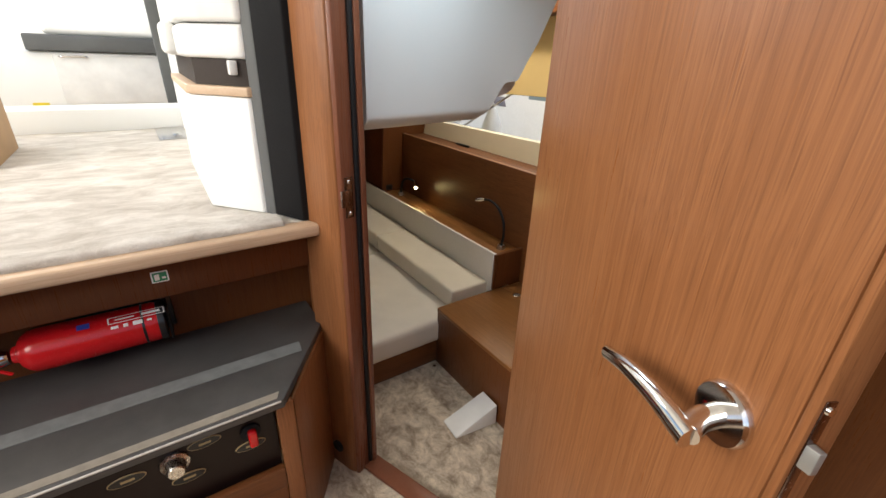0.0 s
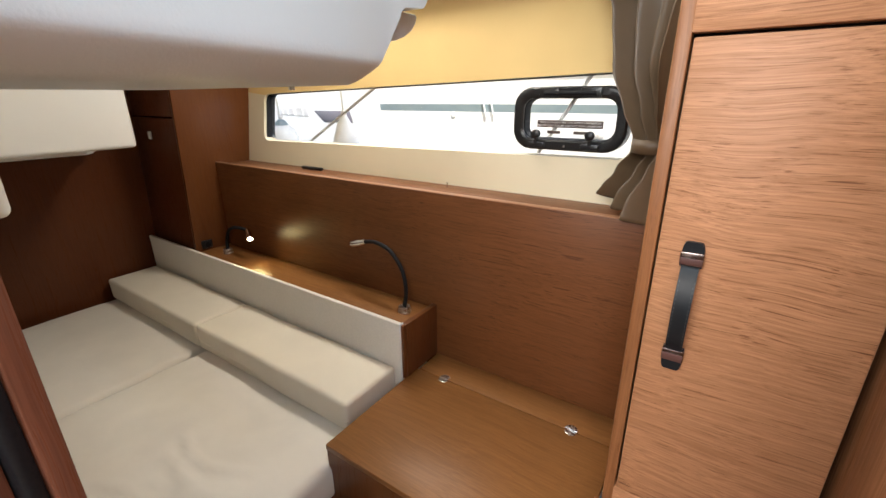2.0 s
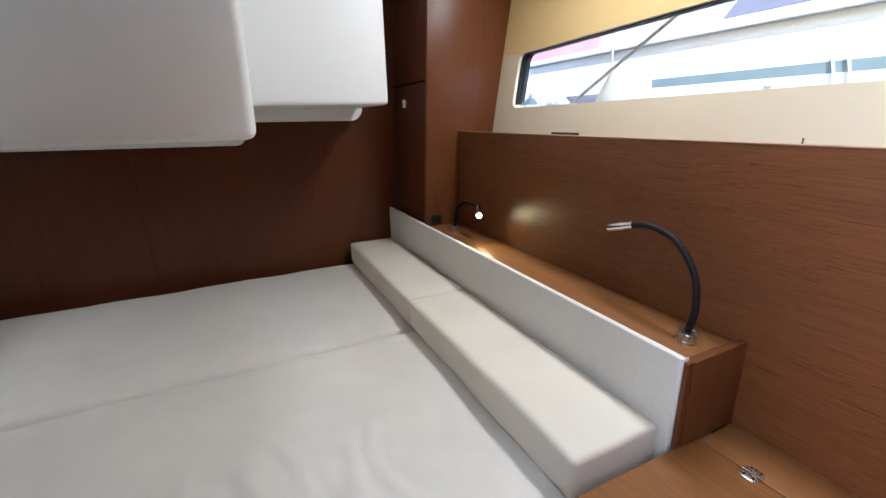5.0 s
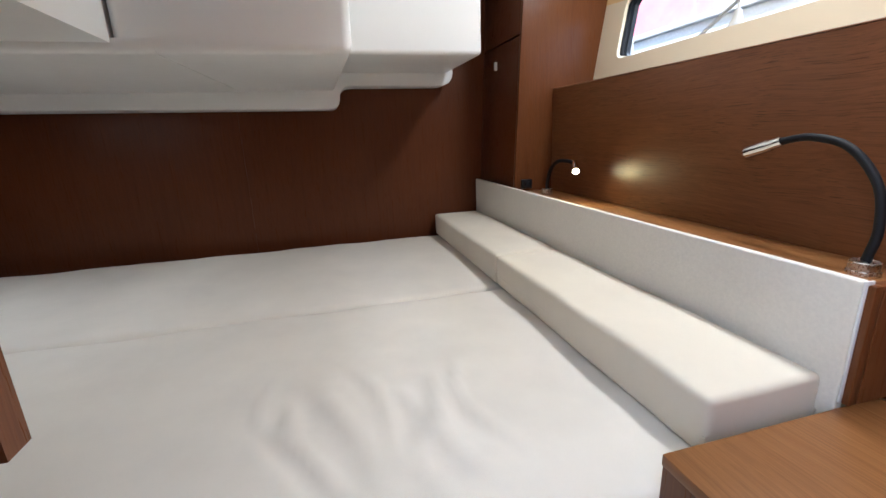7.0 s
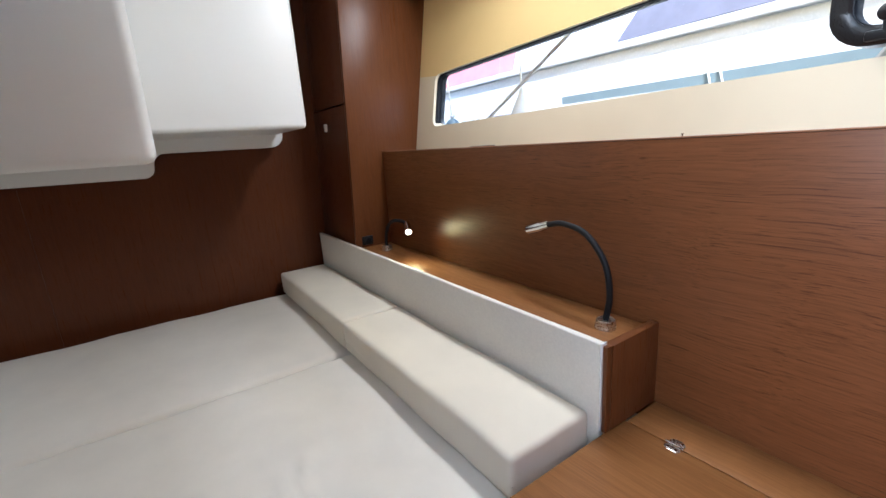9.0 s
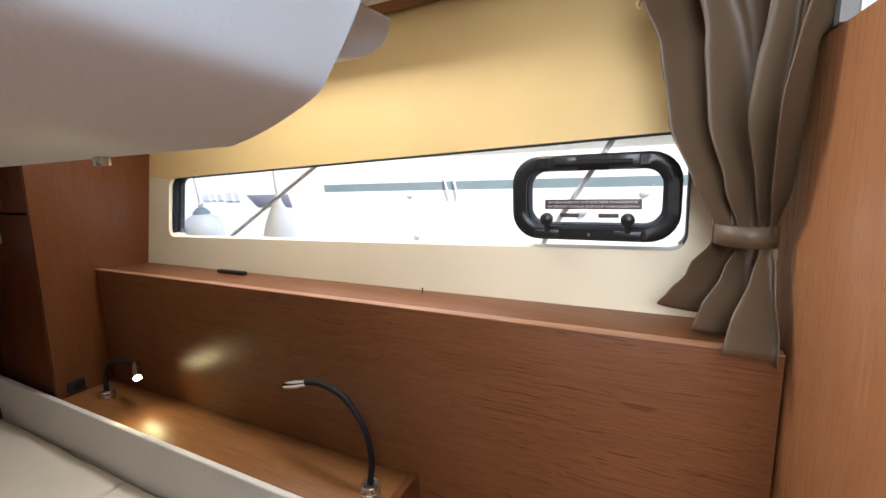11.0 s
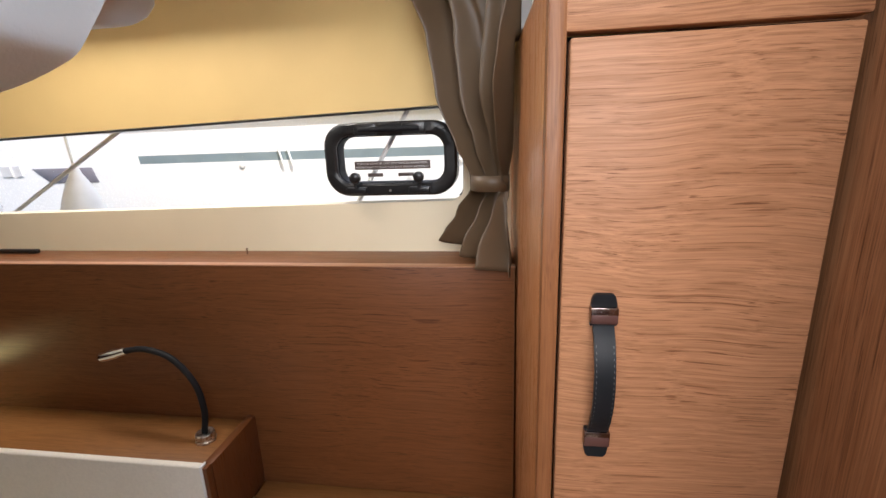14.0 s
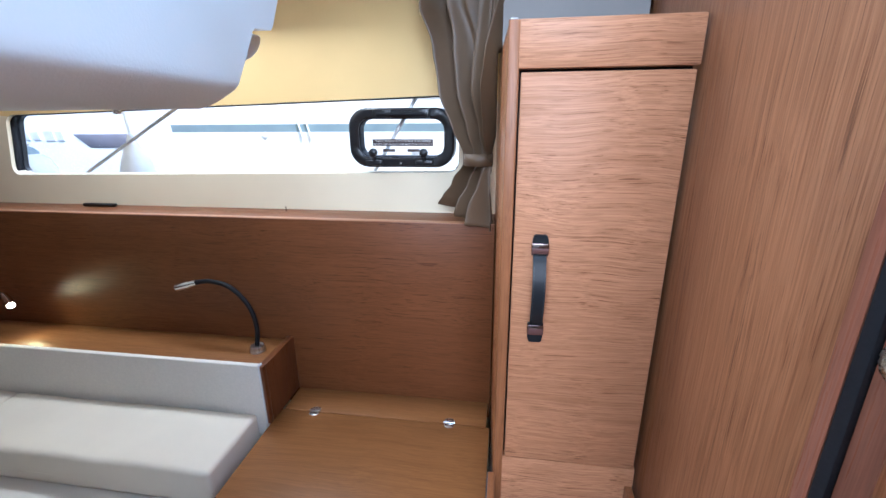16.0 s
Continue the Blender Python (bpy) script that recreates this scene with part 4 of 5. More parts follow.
lamp("reading_light", "SPOT", look(tip + way * 0.006, tip + Vector((0.65, -0.28, -0.16))), 0.75, (1.0, 0.84, 0.36), cone=radians(150), blend=1.0, soft=0.025)

# ---- doorway ----
lj = thing("door_frame_left", (DL.x, DL.y, 0.0), "varnished wooden door jamb with a black rubber seal", "door frame", kind="structure")
part("casing", prism([dway(-0.150, -0.052), dway(-0.040, -0.052), dway(-0.016, -0.046), dway(-0.012, -0.036), dway(-0.012, 0.005), dway(-0.150, 0.005)], 0.03, 1.95, 0.004), wood_z, lj, "upright teak casing")
part("reveal", prism([dway(-0.0115, -0.046), dway(-0.001, -0.040), dway(-0.001, 0.004), dway(-0.0115, 0.004)], 0.03, 1.95, 0.002), wood_red, lj, "reddish varnished reveal")
part("seal", prism([dway(-0.012, 0.0045), dway(0.006, 0.0045), dway(0.008, 0.010), dway(0.006, 0.0175), dway(-0.012, 0.0175)], 0.05, 1.95, 0.002), rubber, lj, "black rubber seal")
part("stop", prism([dway(-0.05, 0.018), dway(0.010, 0.018), dway(0.010, 0.036), dway(-0.05, 0.036)], 0.03, 1.95, 0.003), wood_red, lj, "reddish wooden stop")
SP = 1.035


def on_left(s, n, z):
    x, y = dway(s, n)
    return (x, y, z)


def block(s0, s1, n0, n1, z0, z1, r=0.0, basis=dway):
    return prism([basis(s0, n0), basis(s1, n0), basis(s1, n1), basis(s0, n1)], z0, z1, r)


strike = part("strike_plate", block(-0.002, 0.0008, -0.032, -0.004, SP - 0.055, SP + 0.055, 0.001), pewter, lj, "steel strike plate")
part("keep", block(-0.003, 0.004, -0.045, -0.012, SP - 0.022, SP + 0.022, 0.001), pewter, strike, "steel latch keep")
for dz in (-0.043, 0.043):
    part("screw", lathe([(0.0055, 0.0), (0.004, 0.002)], axis_to(on_left(0.0008, -0.017, SP + dz), (DX.x, DX.y, 0)), 10), chrome, strike)

W = (DR - DL).length
rj = thing("door_frame_right", (DR.x, DR.y, 0.0), "varnished wooden hinge jamb with a black rubber seal", "door frame", kind="structure")
part("reveal", prism([dway(W + 0.001, -0.040), dway(W + 0.030, -0.040), dway(W + 0.030, 0.004), dway(W + 0.001, 0.004)], 0.03, 1.95, 0.002), wood_red, rj, "reddish varnished reveal")
part("seal", prism([dway(W - 0.004, 0.0045), dway(W + 0.012, 0.0045), dway(W + 0.012, 0.0145), dway(W - 0.004, 0.0145)], 0.05, 1.95, 0.002), rubber, rj, "black rubber seal")
part("stop", prism([dway(W - 0.003, 0.015), dway(W + 0.019, 0.015), dway(W + 0.019, 0.0305), dway(W - 0.003, 0.0275)], 0.03, 1.95, 0.003), wood_red, rj, "reddish wooden stop")

part("hinge_plate", lathe([(0.017, 0.0), (0.017, 0.0015), (0.014, 0.003)], axis_to((*dway(W + 0.0008, -0.014), 1.030), (-DX.x, -DX.y, 0)), 24), satin, rj, "rounded steel hinge plate")

# the open door, swung out into the corridor
HG = Vector((-0.732, 0.738))
FE = Vector((-0.245, 0.500))
OX = (FE - HG).normalized()
ON = Vector((OX.y, -OX.x))
OW = (FE - HG).length


def leaf(s, n):
    p = HG + OX * s + ON * n
    return (p.x, p.y)


def leaf3(s, n, z):
    return (*leaf(s, n), z)


door = thing("door_1", (HG.x, HG.y, 0.06), "teak cabin door standing open with a chrome lever", "door", kind="structure")
part("leaf", prism([leaf(0, 0), leaf(OW - 0.0081, 0), leaf(OW - 0.0081, -0.030), leaf(0, -0.030)], 0.07, 1.90, 0.001), wood_door, door, "upright-grained teak door leaf")
part("lipping", prism([leaf(OW - 0.008, 0), leaf(OW, 0), leaf(OW, -0.030), leaf(OW - 0.008, -0.030)], 0.07, 1.90, 0.003), wood_z, door, "plain solid wood lipping on the door's edge")
LZ, LS = 1.118, OW - 0.056
lev = part("rosette", lathe([(0.0275, 0.0), (0.0275, 0.005), (0.0255, 0.008), (0.014, 0.0085)], axis_to(leaf3(LS, 0.0, LZ), (ON.x, ON.y, 0)), 36), chrome, door, "round chrome rosette")
part("neck", tube(arc([leaf3(LS, 0.006, LZ), leaf3(LS + 0.004, 0.028, LZ), leaf3(LS + 0.013, 0.045, LZ - 0.002)], 6), [0.0105] * 13, 16), chrome, lev)
lv = arc([leaf3(LS + 0.018, 0.046, LZ - 0.003), leaf3(LS - 0.022, 0.048, LZ + 0.001), leaf3(LS - 0.068, 0.047, LZ - 0.005), leaf3(LS - 0.112, 0.041, LZ - 0.022)], 8)
part("lever", tube(lv, [0.0112 - 0.0035 * k / (len(lv) - 1) for k in range(len(lv))], 14, False, 0.8), chrome, lev, "slightly curved chrome lever")
part("faceplate", prism([leaf(OW, -0.003), leaf(OW + 0.0016, -0.003), leaf(OW + 0.0016, -0.011), leaf(OW, -0.011)], LZ - 0.036, LZ + 0.066, 0.0006), pewter, door, "steel latch faceplate")
part("bolt", prism([leaf(OW + 0.001, -0.003), leaf(OW + 0.010, -0.005), leaf(OW + 0.010, -0.011), leaf(OW + 0.001, -0.011)], LZ + 0.009, LZ + 0.029, 0.001), latch_steel, door, "steel latch bolt")
for dz in (-0.030, 0.059):
    part("screw", lathe([(0.0038, 0.0), (0.003, 0.002)], axis_to(leaf3(OW + 0.0016, -0.007, LZ + dz), (OX.x, OX.y, 0)), 10), chrome, door)

# door wedge on the cabin floor
wedge = single("door_wedge", hexa([(-1.271, 0.957, 0.002), (-1.172, 0.950, 0.002), (-1.149, 1.138, 0.002), (-1.248, 1.140, 0.002),
                                   (-1.271, 0.960, 0.010), (-1.174, 0.953, 0.010), (-1.152, 1.136, 0.098), (-1.246, 1.138, 0.098)], 0.003, 2), white_pl,
               "white wedge-shaped plastic cover lying on the carpet", "door wedge")
grom = thing("cable_grommet", (-1.24, 0.5, 0.1), "round black rubber stop low on the door casing", "door stop")
part("ring", lathe([(0.022, 0.0), (0.022, 0.006), (0.016, 0.009), (0.010, 0.006)], axis_to(on_left(-0.075, -0.0617, 0.135), (-DN.x, -DN.y, 0)), 20), rubber, grom)
for i, (x, y) in enumerate(((-1.585, 1.118), (-1.19, 1.125), (-1.35, 0.56))):
    st = thing("carpet_stud", (x, y, 0.0), "small dark press stud holding the carpet", "stud", group="carpet studs")
    part("cap", lathe([(0.007, 0.0), (0.0065, 0.003), (0.003, 0.0045)], Matrix.Translation((x, y, 0.031 if i == 2 else 0.0)), 12), pewter, st)

# ---- stairs ----
stairs = thing("stair_block", (-1.25, 0.0, 0.0), "wooden stair block with a charcoal tread and control panel", "stairs")
TREAD = [(-1.065, -1.0), (-1.065, 0.325), (-1.335, 0.515), (-1.488, 0.515), (-1.488, -1.0)]
tread = part("tread", prism(TREAD, 0.585, 0.612, 0.005), tread_grey, stairs, "charcoal non-slip tread")
part("grip_strip", prism([(-1.225, -1.0), (-1.225, 0.419), (-1.270, 0.425), (-1.270, -1.0)], 0.6122, 0.6138), tread_strip, tread, "worn grey grip strip")
part("grip_strip", prism([(-1.074, -1.0), (-1.074, 0.312), (-1.096, 0.322), (-1.096, -1.0)], 0.6122, 0.6138), nosing_strip, tread, "pale worn grip strip at the nosing")
part("nosing", box(-1.0645, -1.060, -1.0, 0.318, 0.6085, 0.6125, 0.001), nosing_metal, stairs, "thin metal nosing")
part("side_panel", prism([(-1.085, 0.351), (-1.335, 0.520), (-1.345, 0.508), (-1.100, 0.351)], 0.0, 0.585, 0.002), wood_z, stairs, "teak side panel")
part("post", box(-1.105, -1.083, 0.307, 0.350, 0.0, 0.584, 0.003), wood_z, stairs, "teak corner post")
part("lower_rail", box(-1.105, -1.083, -1.0, 0.306, 0.30, 0.370, 0.003), wood_y, stairs)
part("front_below", box(-1.105, -1.090, -1.0, 0.306, 0.0, 0.298, 0.002), wood_y, stairs)
ctrl = part("control_panel", box(-1.125, -1.115, -1.0, 0.306, 0.30, 0.5845), plain("dark_control_panel", (0.014, 0.007, 0.006), 0.4, spec=0.25), stairs, "dark recessed control panel")


def oval(y, z, w, h, mat, depth=0.002):
    bm = bmesh.new()
    rows = [[bm.verts.new((-1.115 + d, y + w * g * math.cos(2 * math.pi * k / 28), z + h * g * math.sin(2 * math.pi * k / 28))) for k in range(28)]
            for d, g in ((0.0, 1.0), (depth, 1.0), (depth * 1.4, 0.94))]
    for p, q in zip(rows, rows[1:]):
        for k in range(28):
            bm.faces.new((p[k], p[(k + 1) % 28], q[(k + 1) % 28], q[k]))
    bm.faces.new(rows[-1])
    return bm


for y, z in ((-0.008, 0.510), (0.10, 0.447), (0.146, 0.530), (0.24, 0.465)):
    o = part("oval_label", oval(y, z, 0.036, 0.014, brass), brass, ctrl, "oval brass-edged label")
    part("label_face", oval(y, z, 0.0345, 0.0125, blackpl, 0.0024), blackpl, o)
    part("print_bar", box(-1.1126, -1.1108, y - 0.012, y + 0.014, z - 0.003, z + 0.003), brass, o, "unreadable printed bar")
knob = part("control_knob", lathe([(0.030, 0.0), (0.030, 0.006), (0.022, 0.010), (0.019, 0.030), (0.016, 0.034)], axis_to((-1.115, 0.082, 0.505), (1, 0, 0)), 28), satin, ctrl, "round satin battery knob")
red = part("battery_switch", lathe([(0.024, 0.0), (0.024, 0.006), (0.012, 0.010), (0.010, 0.020)], axis_to((-1.115, 0.245, 0.508), (1, 0, 0)), 24), rubber, ctrl, "black switch base")
part("key", box(-1.098, -1.080, 0.236, 0.256, 0.484, 0.532, 0.005, 3), red_paint, red, "red key of the switch")
tab = thing("red_tab", (-1.19, 0.41, 0.53), "small red tab hanging at the stair side", "tab")
part("strip", prism([(-1.170, 0.386), (-1.185, 0.397), (-1.187, 0.394), (-1.172, 0.383)], 0.50, 0.56), red_paint, tab)
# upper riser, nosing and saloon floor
# riser and box take darker woods to paint the overhang's shadow
single("wall_riser", box(-1.510, -1.489, -1.2, 0.56, 0.56, 0.805), wood_shaded, "teak stair riser", kind="structure")
single("trim_riser", box(-1.51, -1.352, -1.2, 0.530, 0.806, 0.915, 0.004), wood_dark, "wooden box under the saloon floor's edge, darkened for shade", kind="structure")
single("stair_nosing", box(-1.345, -1.290, -1.2, 0.525, 0.915, 0.950, 0.010, 3), wood_pale, "pale wooden nosing at the saloon floor's edge", kind="structure")
single("floor_saloon", prism([(-3.66, -2.4), (-1.346, -2.4), (-1.346, 0.52), (-1.47, 0.50), (-1.57, 0.3785), (-2.25, 0.3785), (-3.66, 0.42)], 0.931, 0.945), carpet_up, "pale taupe carpet on the saloon floor", kind="structure")
single("trim_carpet_edge", cushion(-1.40, -1.322, -1.2, 0.44, 0.946, 0.962, 0.006, 0.004, 4.0, 4, 60), carpet_up, "rolled loose edge of the saloon carpet", kind="structure")

sign = thing("exit_sign", (-1.351, 0.135, 0.86), "small green and white safety sticker", "sticker")
part("sheet", box(-1.3518, -1.3508, 0.120, 0.156, 0.850, 0.879), white_print, sign)
part("field", box(-1.3506, -1.3498, 0.123, 0.153, 0.853, 0.876), green_print, sign)
part("mark", box(-1.3496, -1.3490, 0.127, 0.137, 0.857, 0.872), white_print, sign)
part("mark", box(-1.3496, -1.3490, 0.142, 0.150, 0.859, 0.864), white_print, sign)

ext = thing("fire_extinguisher", (-1.36, 0.0, 0.613), "red fire extinguisher held in a black bracket above the stair tread", "fire extinguisher")
EA, EB = Vector((-1.434, -0.158, 0.704)), Vector((-1.431, 0.120, 0.704))
ED = (EB - EA).normalized()
EL = (EB - EA).length
part("cylinder", lathe([(0.018, -0.024), (0.022, -0.014), (0.035, -0.008), (0.045, 0.002), (0.050, 0.012), (0.052, 0.026), (0.052, EL - 0.02), (0.049, EL - 0.006), (0.039, EL)], axis_to(EA, ED), 40), red_paint, ext, "glossy red steel cylinder")
part("foot_ring", lathe([(0.0515, EL - 0.012), (0.0522, EL - 0.010), (0.0520, EL + 0.002), (0.043, EL + 0.005)], axis_to(EA, ED), 36), blackpl, ext, "black plastic foot")
part("band", lathe([(0.0522, EL - 0.046), (0.0526, EL - 0.045), (0.0526, EL - 0.041), (0.0522, EL - 0.040)], axis_to(EA, ED), 36), blackpl, ext, "black retaining band")
part("bracket", box(-1.4885, -1.470, -0.08, 0.145, 0.655, 0.752, 0.004), blackpl, ext, "black bracket plate on the riser")
part("bracket_foot", box(-1.4885, -1.415, 0.128, 0.134, 0.645, 0.745, 0.002), blackpl, ext, "black end stop of the bracket")
valve = part("valve", lathe([(0.018, -0.085), (0.022, -0.07), (0.022, -0.04), (0.017, -0.03)], axis_to(EA, ED), 20), chrome, ext, "chrome valve")
part("lever", tube([EA - ED * 0.06 + Vector((0.01, 0, 0.016)), EA - ED * 0.14 + Vector((0.03, 0, 0.03))], 0.007, 8), chrome, valve)
part("lever", tube([EA - ED * 0.06 + Vector((0.01, 0, -0.01)), EA - ED * 0.14 + Vector((0.03, 0, -0.014))], 0.007, 8), blackpl, valve)
part("safety_pin", tube([EA - ED * 0.05 + Vector((0.02, 0, -0.022)), EA - ED * 0.03 + Vector((0.026, 0, -0.034))], 0.004, 8), red_paint, valve)


def on_cylinder(y0, y1, a0, a1, mat, name, label):
    """A thin printed patch bent round the cylinder, between two angles."""
    bm = bmesh.new()
    m = axis_to(EA, ED)
    n = 8
    rows = []
    for k in range(n + 1):
        w = radians(a0 + (a1 - a0) * k / n)
        d = Vector((math.cos(w), 0, math.sin(w)))
        d = (d - ED * d.dot(ED)).normalized()
        rows.append([bm.verts.new(EA + ED * s + d * 0.0526) for s in (y0, y1)])
    for a, b in zip(rows, rows[1:]):
        bm.faces.new((a[0], a[1], b[1], b[0]))
    return part(name, bm, mat, ext, label)


on_cylinder(0.105, 0.130, 52, 68, blue_print, "blue_patch", "small blue printed square")
for k, (y0, y1, a0, a1) in enumerate(((0.165, 0.285, 66, 68), (0.165, 0.285, 48, 50), (0.165, 0.168, 48, 68), (0.282, 0.285, 48, 68), (0.18, 0.22, 56, 60), (0.235, 0.275, 55, 62), (0.17, 0.185, 34, 41), (0.195, 0.205, 33, 42), (0.215, 0.235, 32, 43), (0.245, 0.255, 35, 40))):
    on_cylinder(y0, y1, a0, a1, white_print, "print_bar", "white printed bar that cannot be read")

# ---- saloon and cockpit ----
console = thing("seat_console", (-1.8, 0.4, 0.945), "white moulded seat base with white cushions", "seat")


def seat_plan(g):
    return [(-1.462, 0.47), (-1.462 + g, 0.417), (-1.600, 0.303 - g), (-2.20, 0.315 - g), (-2.20, 0.36), (-1.58, 0.36), (-1.53, 0.47)]


part("base", prism(seat_plan(0.0), 0.946, 1.262, 0.006, 3), gelcoat, console, "white moulded base")
part("shelf", prism(seat_plan(0.010), 1.2635, 1.287, 0.004), wood_pale, console, "pale wooden shelf")
# solid dark brown filler that paints the open gap's shade
part("back_of_gap", prism(seat_plan(-0.018), 1.2878, 1.352), plain("gap_shade_brown", (0.030, 0.020, 0.015), 0.7), console, "dark filler painted as shade in the gap under the cushion")
part("cushion", prism(seat_plan(0.004), 1.353, 1.432, 0.012, 3), white_pl, console, "white vinyl seat cushion")
part("cushion", prism(seat_plan(0.008), 1.436, 1.62, 0.012, 3), white_pl, console, "white vinyl back cushion")
part("bracket", box(-1.505, -1.478, 0.388, 0.408, 1.315, 1.350, 0.004), white_pl, console, "white seat bracket")
part("armrest", box(-1.90, -1.76, 0.275, 0.315, 1.355, 1.445, 0.018, 4), white_pl, console, "rounded white armrest end")
single("pillar_grey", prism([(-1.462, 0.425), (-1.462, 0.515), (-1.426, 0.523), (-1.426, 0.442)], 0.946, 2.6, 0.004), greytrim, "grey vinyl trimmed pillar beside the stairs", kind="structure")
single("pillar_black", prism([(-1.425, 0.442), (-1.425, 0.545), (-1.330, 0.535), (-1.330, 0.490)], 0.951, 2.6, 0.004), plain("matt_black_vinyl", (0.010, 0.010, 0.011), 0.7, 0.0, 0.1, 300.0, 0.2, spec=0.15), "black pillar trim beside the stairs", kind="structure")
single("wall_saloon_side", prism([(-3.66, 0.44), (-2.25, 0.362), (-1.57, 0.362), (-1.40, 0.53), (-1.40, 0.55), (-1.58, 0.376), (-2.25, 0.376), (-3.66, 0.46)], 0.946, 2.9), headliner, "white saloon side wall", kind="structure")
single("wall_saloon_port", box(-3.66, 0.95, -2.44, -2.4, 0.0, 1.5), headliner, "white saloon side wall below the windows", kind="structure")
single("ceiling_saloon", box(-3.66, 1.0, -2.44, 0.86, 2.9, 2.95), headliner, "white saloon ceiling", kind="structure")
single("corridor_bulkhead", box(-1.06, 0.95, -1.04, -1.0, 0.0, 0.93), wood_y, "teak bulkhead at the side of the corridor", kind="structure")
crate = thing("cardboard_box", (-2.6, -0.5, 0.945), "plain tan cardboard box on the saloon carpet", "box")
part("carton", box(-2.82, -2.39, -0.75, -0.289, 0.946, 1.33, 0.004), plain("tan_cardboard", (0.42, 0.27, 0.15), 0.85), crate)
vent = thing("floor_plate", (-2.9, 0.3, 0.945), "small grey steel floor plate on the carpet", "plate")
part("sheet", box(-3.20, -2.80, 0.235, 0.37, 0.946, 0.951, 0.002), satin, vent)
part("catch", box(-2.95, -2.86, 0.30, 0.34, 0.951, 0.962, 0.004), chrome, vent)

single("door_sill_cockpit", box(-3.76, -3.66, -2.4, 0.9, 0.90, 0.958, 0.006), blackpl, "dark threshold of the cockpit door", kind="structure")
post = thing("cockpit_door_frame", (-3.68, 0.39, 0.958), "dark slanting frame of the cockpit door", "door frame", kind="structure")
part("upright", hexa([(-3.70, 0.355, 0.958), (-3.64, 0.355, 0.958), (-3.64, 0.425, 0.958), (-3.70, 0.425, 0.958),
                      (-3.70, 0.32, 2.5), (-3.64, 0.32, 2.5), (-3.64, 0.39, 2.5), (-3.70, 0.39, 2.5)], 0.006), greytrim, post)
single("deck_cockpit", box(-4.6, -3.76, -2.4, 2.0, 0.89, 0.945), teak_deck, "weathered teak cockpit deck", kind="structure")
bench2 = thing("cockpit_bench", (-4.6, 0.0, 0.945), "white cockpit bench with a dark seat edge", "bench")
part("locker", box(-4.9, -4.40, -1.6, 1.6, 0.946, 1.318, 0.015, 3), gelcoat, bench2, "white locker front")
part("locker_door", box(-4.40, -4.392, -0.235, 0.9, 0.975, 1.295, 0.004), white_pl, bench2, "flush white locker door")
part("handle", tube(arc([(-4.39, -0.20, 1.287), (-4.375, -0.18, 1.287), (-4.375, -0.06, 1.287), (-4.39, -0.04, 1.287)], 5), 0.006, 8), chrome, bench2, "chrome bar handle")
part("seat_edge", box(-4.95, -4.36, -0.36, 1.6, 1.320, 1.425, 0.012, 3), greytrim, bench2, "dark grey seat cushion edge")
part("backrest", box(-4.98, -4.62, -0.28, 1.6, 1.427, 1.60, 0.04, 4), white_pl, bench2, "white back cushion")
# added white wall that stands in for the blown-out brightness behind
part("white_backdrop", box(-5.35, -5.0, -2.4, 1.6, 0.946, 1.95, 0.04, 3), gelcoat, bench2, "added white backdrop behind the bench for the overexposed background")
sticker = thing("yellow_sticker", (-4.39, -0.42, 0.98), "small yellow sticker low on the locker", "sticker")
part("sheet", box(-4.3995, -4.398, -0.42, -0.33, 0.955, 0.985), yellow_print, sticker)

# ---- outside ----
single("water", box(-400, 400, -400, 400, -0.75, -0.70), water_mat, "dark harbour water to the horizon", kind="structure")
boat = thing("moored_yacht", (-3.0, 2.9, -0.7), "white yacht moored alongside with a blue-grey stripe", "yacht")
part("hull", hexa([(-9, 3.10, -0.72), (5, 3.10, -0.72), (5, 5.6, -0.72), (-9, 5.6, -0.72), (-9.3, 2.86, 1.34), (5.4, 2.86, 1.34), (5.4, 5.8, 1.34), (-9.3, 5.8, 1.34)], 0.05, 3), boat_white, boat, "white hull side")
part("stripe", hexa([(-2.95, 2.892, 1.068), (5.2, 2.892, 1.068), (5.2, 2.96, 1.068), (-2.95, 2.96, 1.068), (-2.95, 2.884, 1.126), (5.2, 2.884, 1.126), (5.2, 2.96, 1.126), (-2.95, 2.96, 1.126)]), boat_blue, boat, "blue-grey hull stripe")
part("hull_window", hexa([(-3.56, 2.896, 0.990), (-3.24, 2.896, 0.990), (-3.24, 2.96, 0.990), (-3.56, 2.96, 0.990), (-3.66, 2.886, 1.075), (-3.26, 2.886, 1.075), (-3.26, 2.96, 1.075), (-3.66, 2.96, 1.075)], 0.006), boat_tint, boat, "grey tinted hull window")
part("rub_rail", box(-9, 5, 2.835, 2.90, 1.300, 1.335, 0.01), fender_white, boat, "pale rubbing strake")
part("cabin_trunk", hexa([(-6.0, 3.35, 1.34), (3, 3.35, 1.34), (3, 5.3, 1.34), (-6.0, 5.3, 1.34), (-5.6, 3.55, 1.86), (2.4, 3.55, 1.86), (2.4, 5.1, 1.86), (-5.6, 5.1, 1.86)], 0.05), boat_white, boat, "white deckhouse")
for x0, x1 in ((-2.95, -1.9), (-1.6, -0.4)):
    part("deckhouse_window", hexa([(x0, 3.388, 1.46), (x1, 3.388, 1.46), (x1, 3.47, 1.46), (x0, 3.47, 1.46), (x0 + 0.12, 3.46, 1.66), (x1, 3.46, 1.66), (x1, 3.54, 1.66), (x0 + 0.12, 3.54, 1.66)], 0.01), boat_tint, boat, "dark deckhouse window")
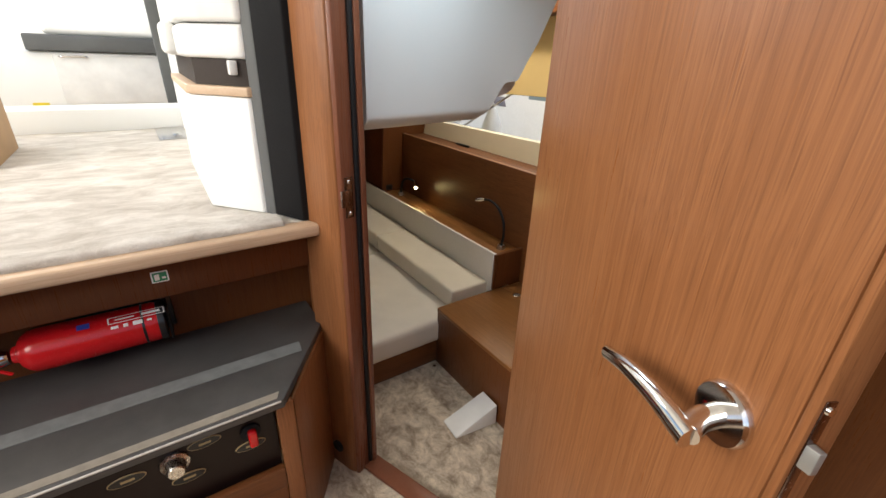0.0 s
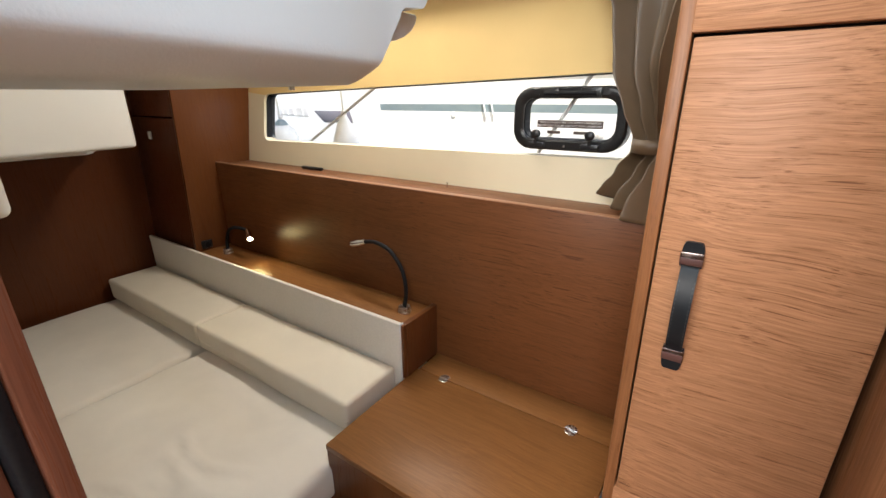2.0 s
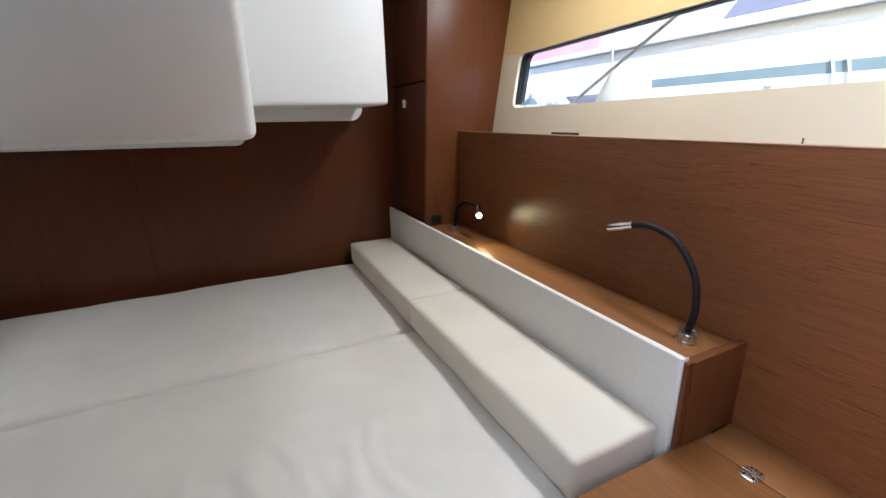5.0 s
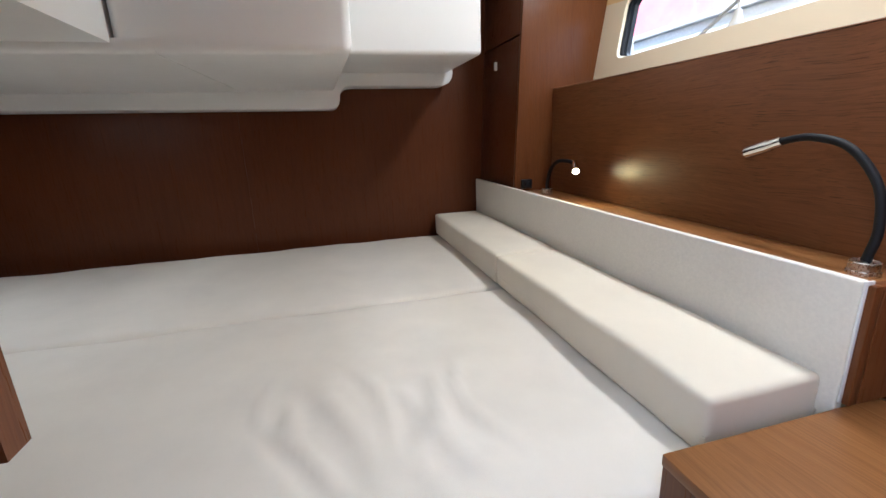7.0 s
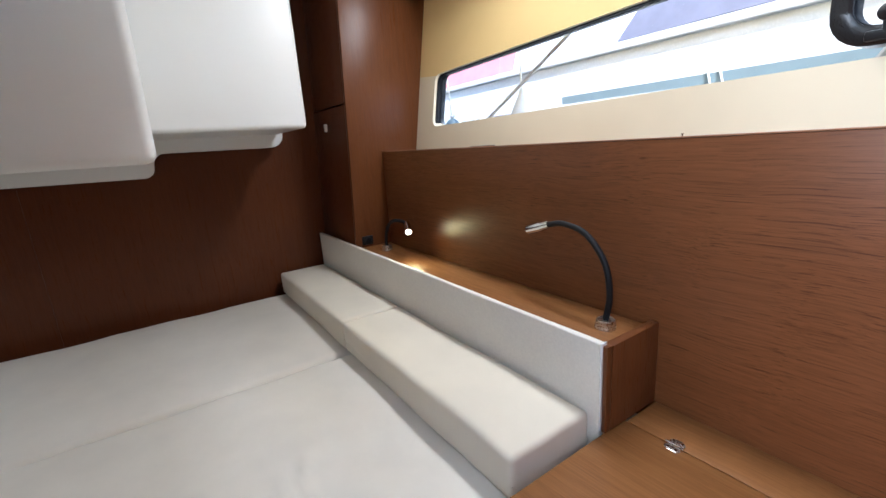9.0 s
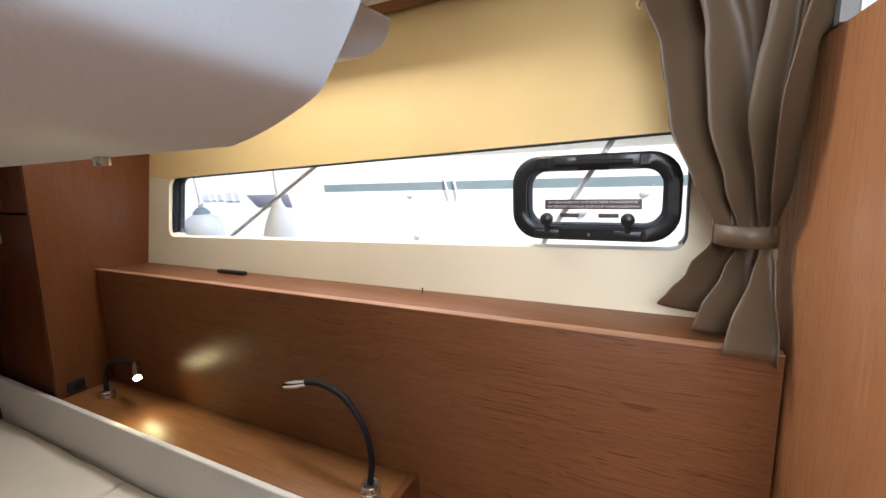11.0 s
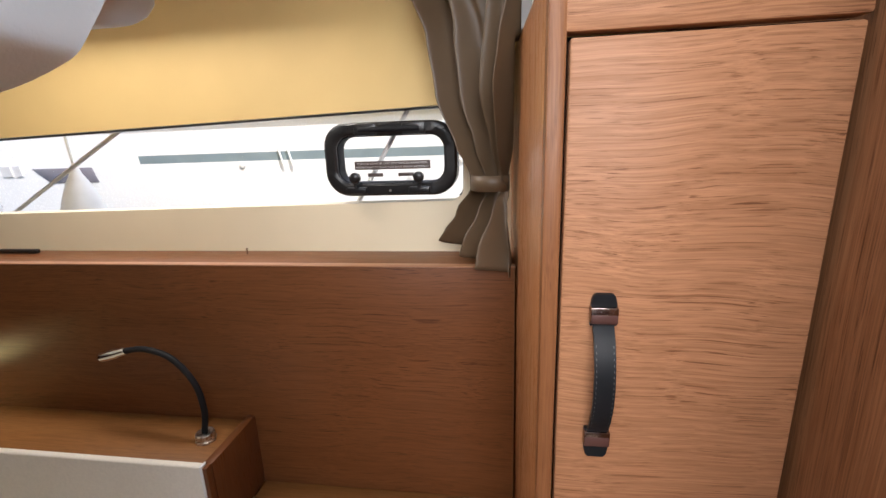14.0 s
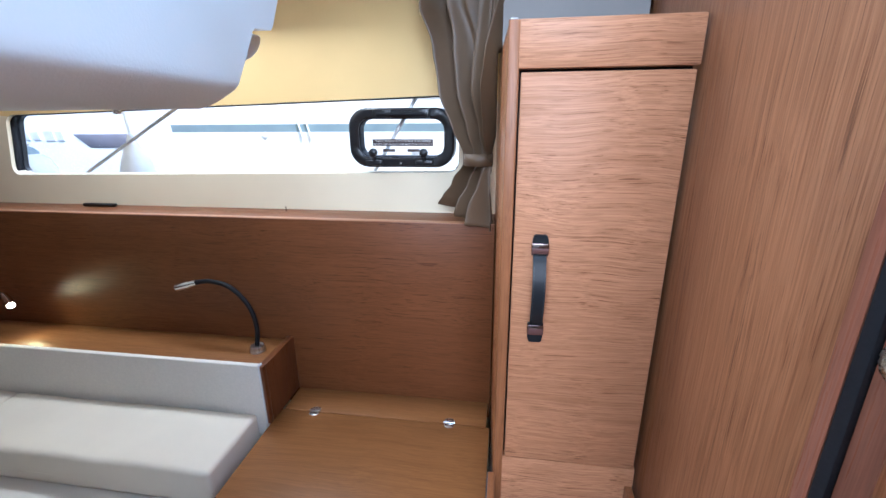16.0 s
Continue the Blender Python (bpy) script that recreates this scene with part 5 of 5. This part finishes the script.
part("canopy", hexa([(-9, 3.2, 1.35), (-3.9, 3.2, 1.35), (-3.9, 4.9, 1.35), (-9, 4.9, 1.35), (-8.8, 3.4, 2.0), (-4.0, 3.4, 2.0), (-4.0, 4.7, 2.0), (-8.8, 4.7, 2.0)], 0.05), boat_red, boat, "red canvas cover")
for x, z in ((-2.35, 1.064), (-2.32, 0.845), (-1.45, 0.98), (-1.2, 1.06)):
    part("fitting", lathe([(0.020, 0.0), (0.018, 0.012), (0.006, 0.016)], axis_to((x, 2.90, z), (0, -1, 0)), 14), fender_white, boat, "small pale fitting")
for x in (-2.12, -2.07):
    part("line", tube([(x - 0.012, 2.872, 1.15), (x + 0.008, 2.880, 1.055)], 0.005, 6), white_pl, boat, "hanging white line")
for x0, x1, h in ((-4.14, -4.06, 0.05), (-4.04, -3.99, 0.05), (-3.97, -3.91, 0.05), (-3.87, -3.80, 0.06), (-3.78, -3.73, 0.06)):
    part("print_bar", hexa([(x0, 2.8895, 1.065 - h / 2), (x1, 2.8895, 1.065 - h / 2), (x1, 2.93, 1.065 - h / 2), (x0, 2.93, 1.065 - h / 2),
                            (x0, 2.8815, 1.065 + h / 2), (x1, 2.8815, 1.065 + h / 2), (x1, 2.93, 1.065 + h / 2), (x0, 2.93, 1.065 + h / 2)]), fender_white, boat, "grey bar of hull lettering that cannot be read")
cleat = part("cleat", tube(arc([(-2.24, 2.86, 0.815), (-2.18, 2.85, 0.800), (-2.12, 2.85, 0.797), (-2.06, 2.85, 0.800), (-2.00, 2.86, 0.815)], 5), [0.005 + 0.006 * math.sin(math.pi * k / 20) for k in range(21)], 8), satin, boat, "steel horn cleat")
part("cleat_foot", box(-2.15, -2.09, 2.84, 2.93, 0.770, 0.800, 0.004), satin, cleat)
fender = thing("fender", (-3.25, 2.3, 0.6), "round white fender with a dark cap", "fender", group="fenders")
part("body", lathe([(0.020, 0.100), (0.040, 0.093), (0.074, 0.066), (0.094, 0.02), (0.094, -0.03), (0.072, -0.075), (0.034, -0.10)], Matrix.Translation((-3.26, 2.31, 0.915)), 28), boat_white, fender)
part("cap", lathe([(0.043, 0.089), (0.040, 0.102), (0.024, 0.120), (0.010, 0.128)], Matrix.Translation((-3.26, 2.31, 0.915)), 24), boat_blue, fender, "dark blue-grey cap")
part("line", tube([(-3.26, 2.31, 1.04), (-3.27, 2.28, 1.40), (-3.28, 2.045, 1.742)], 0.005, 8), white_pl, fender, "white fender line")
part("knot", lathe([(0.010, 0.0), (0.016, 0.010), (0.010, 0.022)], Matrix.Translation((-3.26, 2.31, 1.045)), 12), fender_white, fender, "whipping on the line")
fender = thing("fender", (-2.5, 2.15, 0.5), "white teardrop fender hanging between the boats", "fender", group="fenders")
part("body", lathe([(0.010, 0.03), (0.018, 0.0), (0.036, -0.035), (0.056, -0.09), (0.074, -0.16), (0.088, -0.28), (0.088, -0.45), (0.07, -0.55), (0.02, -0.60)], Matrix.Translation((-2.525, 2.16, 1.075)), 28), fender_white, fender)
part("line", tube([(-2.525, 2.16, 1.10), (-2.54, 2.15, 1.45), (-2.55, 2.045, 1.742)], 0.005, 6), white_pl, fender, "fender line")
rope = thing("mooring_rope", (-2.5, 2.0, 0.9), "slanting mooring rope outside the window", "rope")
part("strand", tube([(-3.2, 2.02, 0.68), (-2.573, 1.99, 0.972), (-2.13, 1.97, 1.20), (-1.85, 1.95, 1.345)], 0.0060, 8), rope_white, rope)
rope2 = thing("mooring_rope", (-1.4, 2.0, 0.9), "slanting mooring rope outside the porthole", "rope")
part("strand", tube([(-1.60, 1.98, 0.70), (-1.40, 1.95, 0.99), (-1.25, 1.94, 1.22), (-1.16, 1.93, 1.36)], 0.0062, 8), rope_white, rope2)
